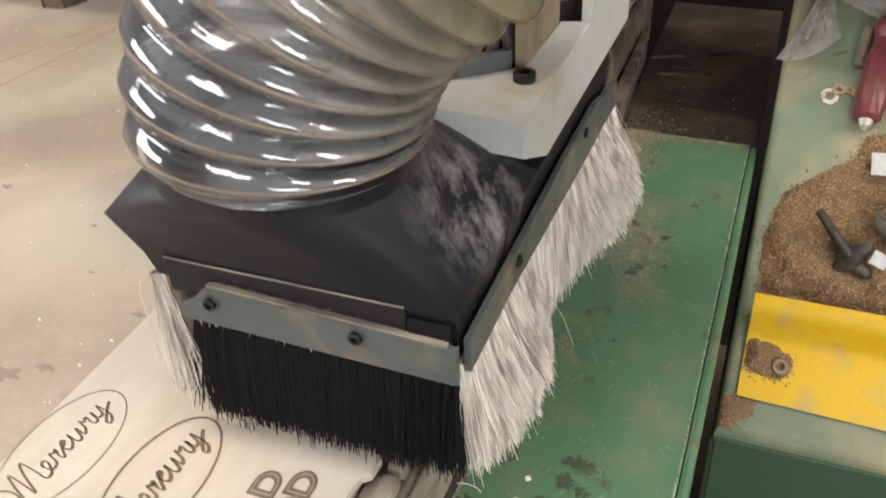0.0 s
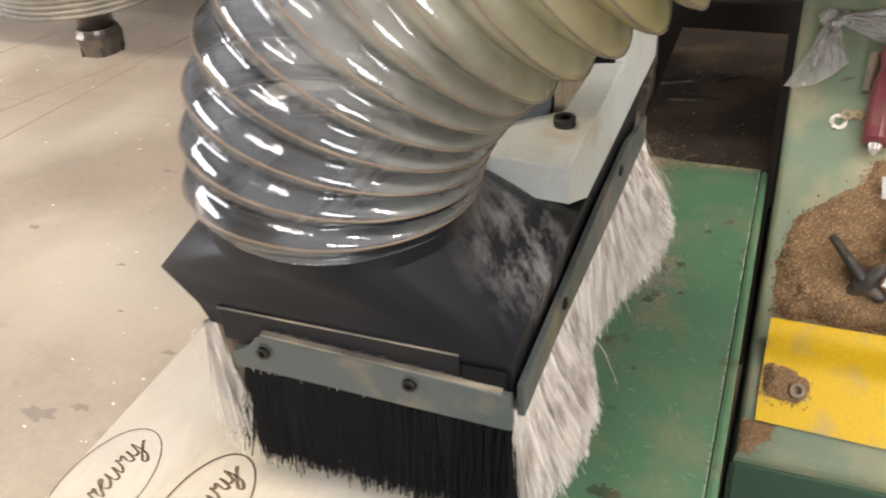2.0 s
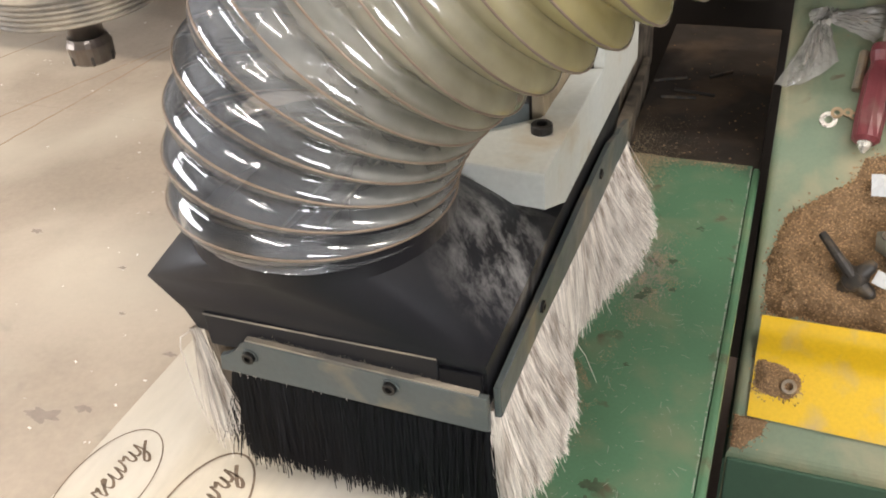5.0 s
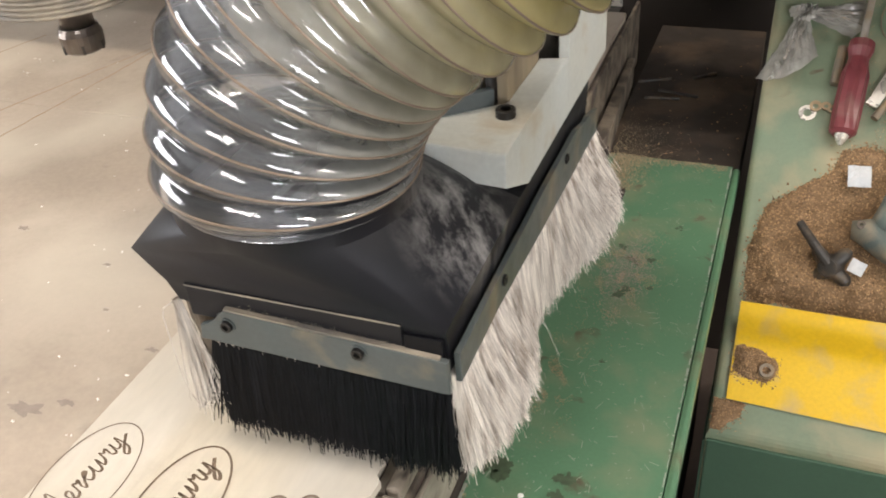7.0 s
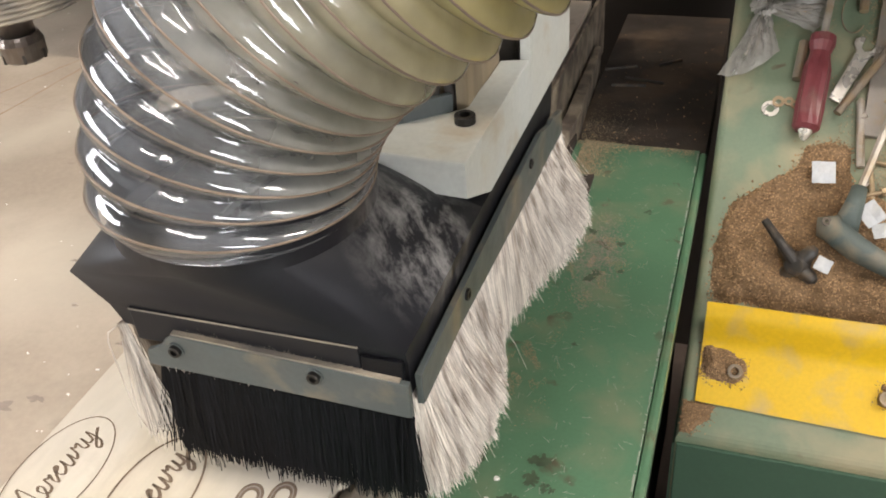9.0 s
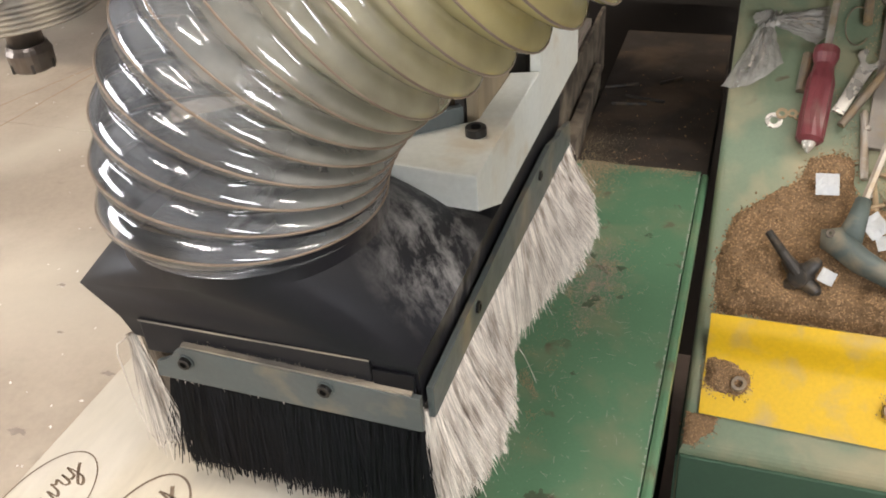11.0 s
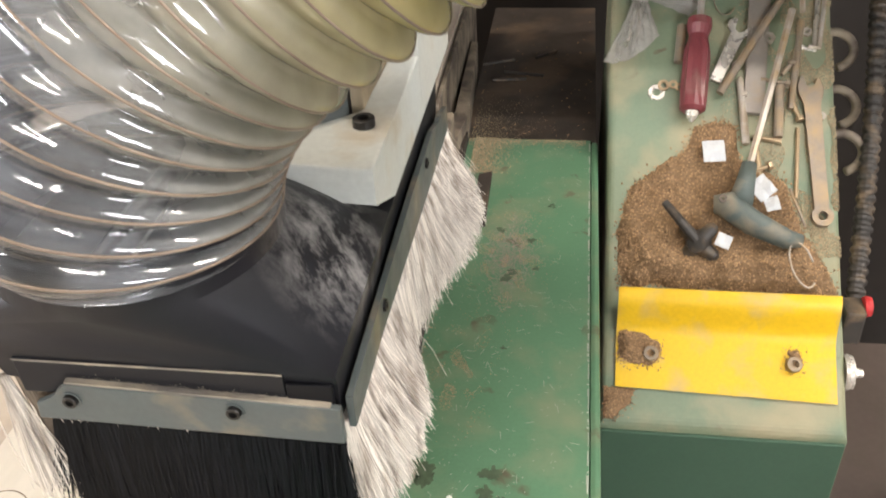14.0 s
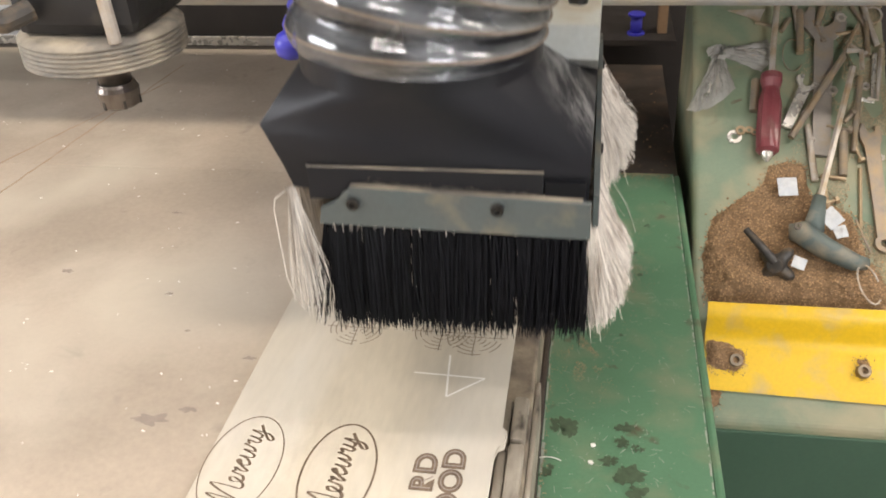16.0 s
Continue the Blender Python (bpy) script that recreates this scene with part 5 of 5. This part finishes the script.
    # loose bolts and nuts among the tools
    for (u, v), l, turn, mat in (((0.3595, 0.3680), 0.022, 20, "brass"), ((0.3458, 0.4118), 0.03, 80, "dark_steel"), ((0.3233, 0.3060), 0.02, 110, "brass"), ((0.3720, 0.5323), 0.03, 50, "steel"),
                                 ((0.2959, 0.3972), 0.022, 10, "steel"), ((0.3520, 0.4374), 0.018, 140, "dark_steel"), ((0.3171, 0.5542), 0.034, 20, "dark_steel"), ((0.3626, 0.5688), 0.028, 100, "brass"),
                                 ((0.3377, 0.2366), 0.016, 60, "brass"), ((0.2534, 0.5761), 0.03, 75, "dark_steel")):
        b = on_cover("loose_bolt", u, v, 0.0055, turn, "small rusty bolt lying among the tools", "bolt", "loose bolts")
        piece("shaft", tube([(0, 0, 0), (0, l * 0.5, 0), (0, l, 0)], 0.0026, 10), mat, b)
        piece("head", lathe([(0.0052, 0), (0.0055, 0.001), (0.0055, 0.0045), (0.005, 0.005)], 6, pose(0, 0.001, 0, 90)), mat, b)
    for (u, v), s in (((0.3271, 0.4724), 0.0075), ((0.3720, 0.4812), 0.006), ((0.2878, 0.4374), 0.005), ((0.3065, 0.3169), 0.005), ((0.3439, 0.5907), 0.008), ((0.3857, 0.3717), 0.005)):
        b = on_cover("hex_nut", u, v, 0.001, u * 900, "rusty hexagon nut on the cover", "nut", "loose nuts")
        piece("ring", lathe([(s * 0.5, 0), (s, 0), (s, s * 0.8), (s * 0.5, s * 0.8)], 6, cap=False), "steel", b)
    # key ring
    r = on_cover("wire_ring", (0.3520, 0.1819)[0], (0.3520, 0.1819)[1], 0.030, 20, "thin steel wire loop on the sawdust", "wire ring")
    piece("loop", tube([(0.012 * math.cos(i * 0.35), 0.026 * math.sin(i * 0.35), 0.004 * math.sin(i * 0.35)) for i in range(16)], 0.0012, 6), "steel", r)
    # washers and nuts
    for n, (u, v, s) in enumerate(((0.1942, 0.3994) + (0.010,), (0.2023, 0.4082) + (0.007,), (0.2141, 0.4104) + (0.0055,), (0.2210, 0.4060) + (0.005,))):
        w = on_cover("washer", u, v, 0.0008 + 0.0022 * (n % 2), 0, "rusty steel washer on the cover", "washer", "loose washers")
        piece("disc", lathe([(s * 0.5, 0), (s, 0), (s, 0.0022), (s * 0.5, 0.0022)], 20, cap=False), "brass" if n else "chrome", w)
    # scraps of card
    for (u, v), sz, turn, h in (((0.2591, 0.3177), 0.0125, 5, 0.020), ((0.3108, 0.2710), 0.012, 40, 0.028), ((0.2672, 0.2053), 0.008, 70, 0.033), ((0.3221, 0.2534), 0.008, 15, 0.026)):
        c = on_cover("card_scrap", u, v, h, turn, "small square scrap of white card", "scrap", "card scraps")
        bm = box((-sz, -sz * 1.05, 0), (sz, sz * 1.05, 0.0008))
        bmesh.ops.subdivide_edges(bm, edges=list(bm.edges), cuts=3, use_grid_fill=True)
        for q in bm.verts:
            q.co.z += 0.003 * noise.noise(q.co * 90 + Vector((u * 50, 0, 0)))
        piece("sheet", bm, "paper", c)


def tool_dust():
    """Rusty dust lying round the tools, thicker towards the cover's outer side."""
    places = []
    while len(places) < 14000:
        u, v = 0.402 - abs(rnd.gauss(0, 0.055)), rnd.uniform(0.20, 0.66)
        if u > 0.15 and noise.noise((u * 38, v * 22, 6)) > -0.02 + 0.5 * (0.36 - u):
            places.append((u, v, 0.0004))
    f = flakes("rusty_dust", None, places, 0.0013, "rusty tan dust lying round the tools", "tan_dust", m=COVER)
    return f


def bags():
    """Two thin bags knotted at one neck; each is a creased film, an upper and a lower sheet, with long screws inside."""
    n = 22
    for k, (neck, ends, tall) in enumerate((((0.1731, 0.5308), ((0.1279, 0.4392), (0.1974, 0.4764)), 0.012), ((0.1790, 0.5330), ((0.2316, 0.5022), (0.2420, 0.5575)), 0.011))):
        b = on_cover("screw_bag", neck[0], neck[1], 0.0015, 0, "crumpled clear plastic bag holding long screws", "plastic bag", "screw bags")
        p, (e0, e1) = Vector((0, 0, 0)), (Vector((e[0] - neck[0], e[1] - neck[1], 0)) for e in ends)
        bm = bmesh.new()
        for lift in (1.0, 0.12):
            g = []
            for i in range(n + 1):
                u = i / n
                end = e0.lerp(e1, u) + (e0 + e1) * 0.10 * math.sin(math.pi * u)
                col = []
                for j in range(n + 1):
                    v = j / n
                    q = p.lerp(end, v) + (e1 - e0) * 0.22 * (u - 0.5) * (1 - v) ** 2
                    fold = abs(noise.noise((u * 5.5, v * 2.2, 3 + 7 * k))) + 0.6 * abs(noise.noise((u * 11, v * 5, 9 + 5 * k)))
                    puff = math.sin(math.pi * min(1, v * 0.94 + 0.04)) ** 0.6 * math.sin(math.pi * u) ** 0.5
                    q.z = 0.0005 + lift * (tall * puff * (0.45 + 0.9 * fold) + 0.003 * (1 - v))
                    q.x += 0.0022 * noise.noise((u * 7, v * 7, 21 + k))
                    q.y += 0.0022 * noise.noise((u * 7, v * 7, 31 + k))
                    col.append(bm.verts.new(q))
                g.append(col)
            for i in range(n):
                for j in range(n):
                    bm.faces.new((g[i][j], g[i + 1][j], g[i + 1][j + 1], g[i][j + 1]))
        piece("film", bm, "bag", b)
        bm = bmesh.new()
        for i in range(15):
            a = 0.42 * i
            tube([(0.003 * math.cos(a), 0.003 * math.sin(a), 0.002), (0.010 * math.cos(a), 0.008 * math.sin(a), 0.009 + 0.003 * math.sin(3 * a)), (0.017 * math.cos(a + 0.2), 0.011 * math.sin(a + 0.2), 0.007)], [0.0015, 0.0024, 0.0035], 5, bm=bm, flat=0.2)
        piece("frill", bm, "bag", b, "creased frill round the knot")
        mid = (e0 + e1) * 0.5
        for i in (-1, 1):
            side = (e1 - e0) * 0.10 * i
            line = [mid * v + side * v for v in (0.30 + 0.55 * c / 24 for c in range(25))]
            piece("screw", tube([(q.x, q.y, 0.0055) for q in line], [0.0020 + 0.0007 * (c % 2) for c in range(25)], 8), "steel", b, "long threaded screw inside the bag")


def side_fittings():
    """Cable, push button and knob on the far side of the cover."""
    c = thing("coiled_cable", (0.425, 0.58, -0.02), "dark grey corrugated cable conduit beside the cover", "cable")
    pts, rad = [], []
    for k in range(150):
        s = k / 149
        y, z = 0.50 + 0.36 * s, -0.12 + 0.30 * s
        pts.append((0.420 + 0.050 * s + 0.006 * math.sin(s * 3), y, z))
        rad.append(0.0098 + (0.0016 if k % 4 > 1 else -0.0010))
    part("conduit", tube(pts, rad, 12), M["rubber"], c)
    b = thing("push_button", (0.404, 0.50, -0.09), "red push button in black housing on the cover", "push button")
    part("housing", box((0.403, 0.475, -0.135), (0.425, 0.505, -0.09), 0.003), M["rubber"], b)
    part("cap", lathe([(0.011, 0), (0.012, 0.003), (0.011, 0.008)], 20, pose(0.425, 0.495, -0.095, 0, 90, 0)), M["label_red"], b, "red cap")
    k = thing("side_knob", (0.404, 0.455, -0.14), "bright turned metal knob on the cover", "knob")
    part("dial", lathe([(0.020, 0), (0.021, 0.004), (0.019, 0.010), (0.006, 0.011), (0.005, 0.022)], 28, pose(0.4028, 0.445, -0.150, 0, 90, 0)), M["chrome"], k)
    for n, (y, z) in enumerate(((0.80, 0.10), (0.74, 0.05), (0.68, 0.02))):
        h = thing("hanging_hook", (0.42, y, z), "rusty steel hook hanging beside the cover", "hook", "hooks")
        part("bar", tube([(0.400, y, z), (0.412, y, z + 0.003)] + [(0.420 + 0.022 * math.sin(q), y - 0.010 * q, z - 0.014 + 0.018 * math.cos(q)) for q in (0.3 * k for k in range(11))], 0.0058, 10), M["rail"], h, "", True)


bed_ob, sheet_ob = bed(), sheet()
shoe_ob, hose_ob, spindle_ob, coolant_ob = shoe(), hose(), spindle(), coolant()
gantry(), sign(), cover(), yellow()
pile("sawdust_pile", [(0.1548, 0.1564), (0.1505, 0.2184), (0.1630, 0.2732), (0.1910, 0.2972), (0.2316, 0.3294), (0.2397, 0.3556), (0.2628, 0.3659), (0.2859, 0.3600), (0.2909, 0.3169), (0.3127, 0.3060), (0.3439, 0.2878), (0.3608, 0.2293), (0.3857, 0.1855), (0.3970, 0.1542)], 0.02,
     "brown coarse sawdust heaped behind the yellow bracket", 0.0, 11000, 0.0018, lean=lambda v: 0.030 * max(0.22, 1 - max(0, v - 0.15) / 0.13))
pile("sawdust_heap", [(0.1545, 0.070), (0.172, 0.067), (0.192, 0.064), (0.203, 0.075), (0.202, 0.091), (0.188, 0.103), (0.168, 0.108), (0.1545, 0.104)], 0.009, "small sawdust heap round the bolt", 0.0045, 1400, 0.0013)
pile("sawdust_heap", [(0.337, 0.068), (0.352, 0.066), (0.356, 0.08), (0.35, 0.092), (0.340, 0.09)], 0.006, "small sawdust heap round the bolt", 0.0045, 220, 0.0013)
pile("sawdust_heap", [(0.1405, 0.006), (0.153, 0.003), (0.171, 0.022), (0.176, 0.037), (0.158, 0.040), (0.1405, 0.040)], 0.004, "sawdust spilled below the yellow bracket", 0.0, 400, 0.0013)
tools()
tool_dust()
bags()
side_fittings()


def motions():
    xs = [(t, x, HEAD_Z.get(t, 0.0)) for t, x in HEAD_X]
    for ob, at, lifts in ((shoe_ob, HEAD, 1), (hose_ob, HOSE_AT, 1), (spindle_ob, SPIN, 0.07), (coolant_ob, coolant_ob.location.copy(), 0.07)):
        walk(ob, [(t, pose(at.x + x, at.y, at.z + z * lifts)) for t, x, z in xs])
    for ob, at in ((bed_ob, BED), (sheet_ob, SHEET)):
        walk(ob, [(t, pose(at.x, at.y + y, at.z)) for t, y in BED_Y])


motions()
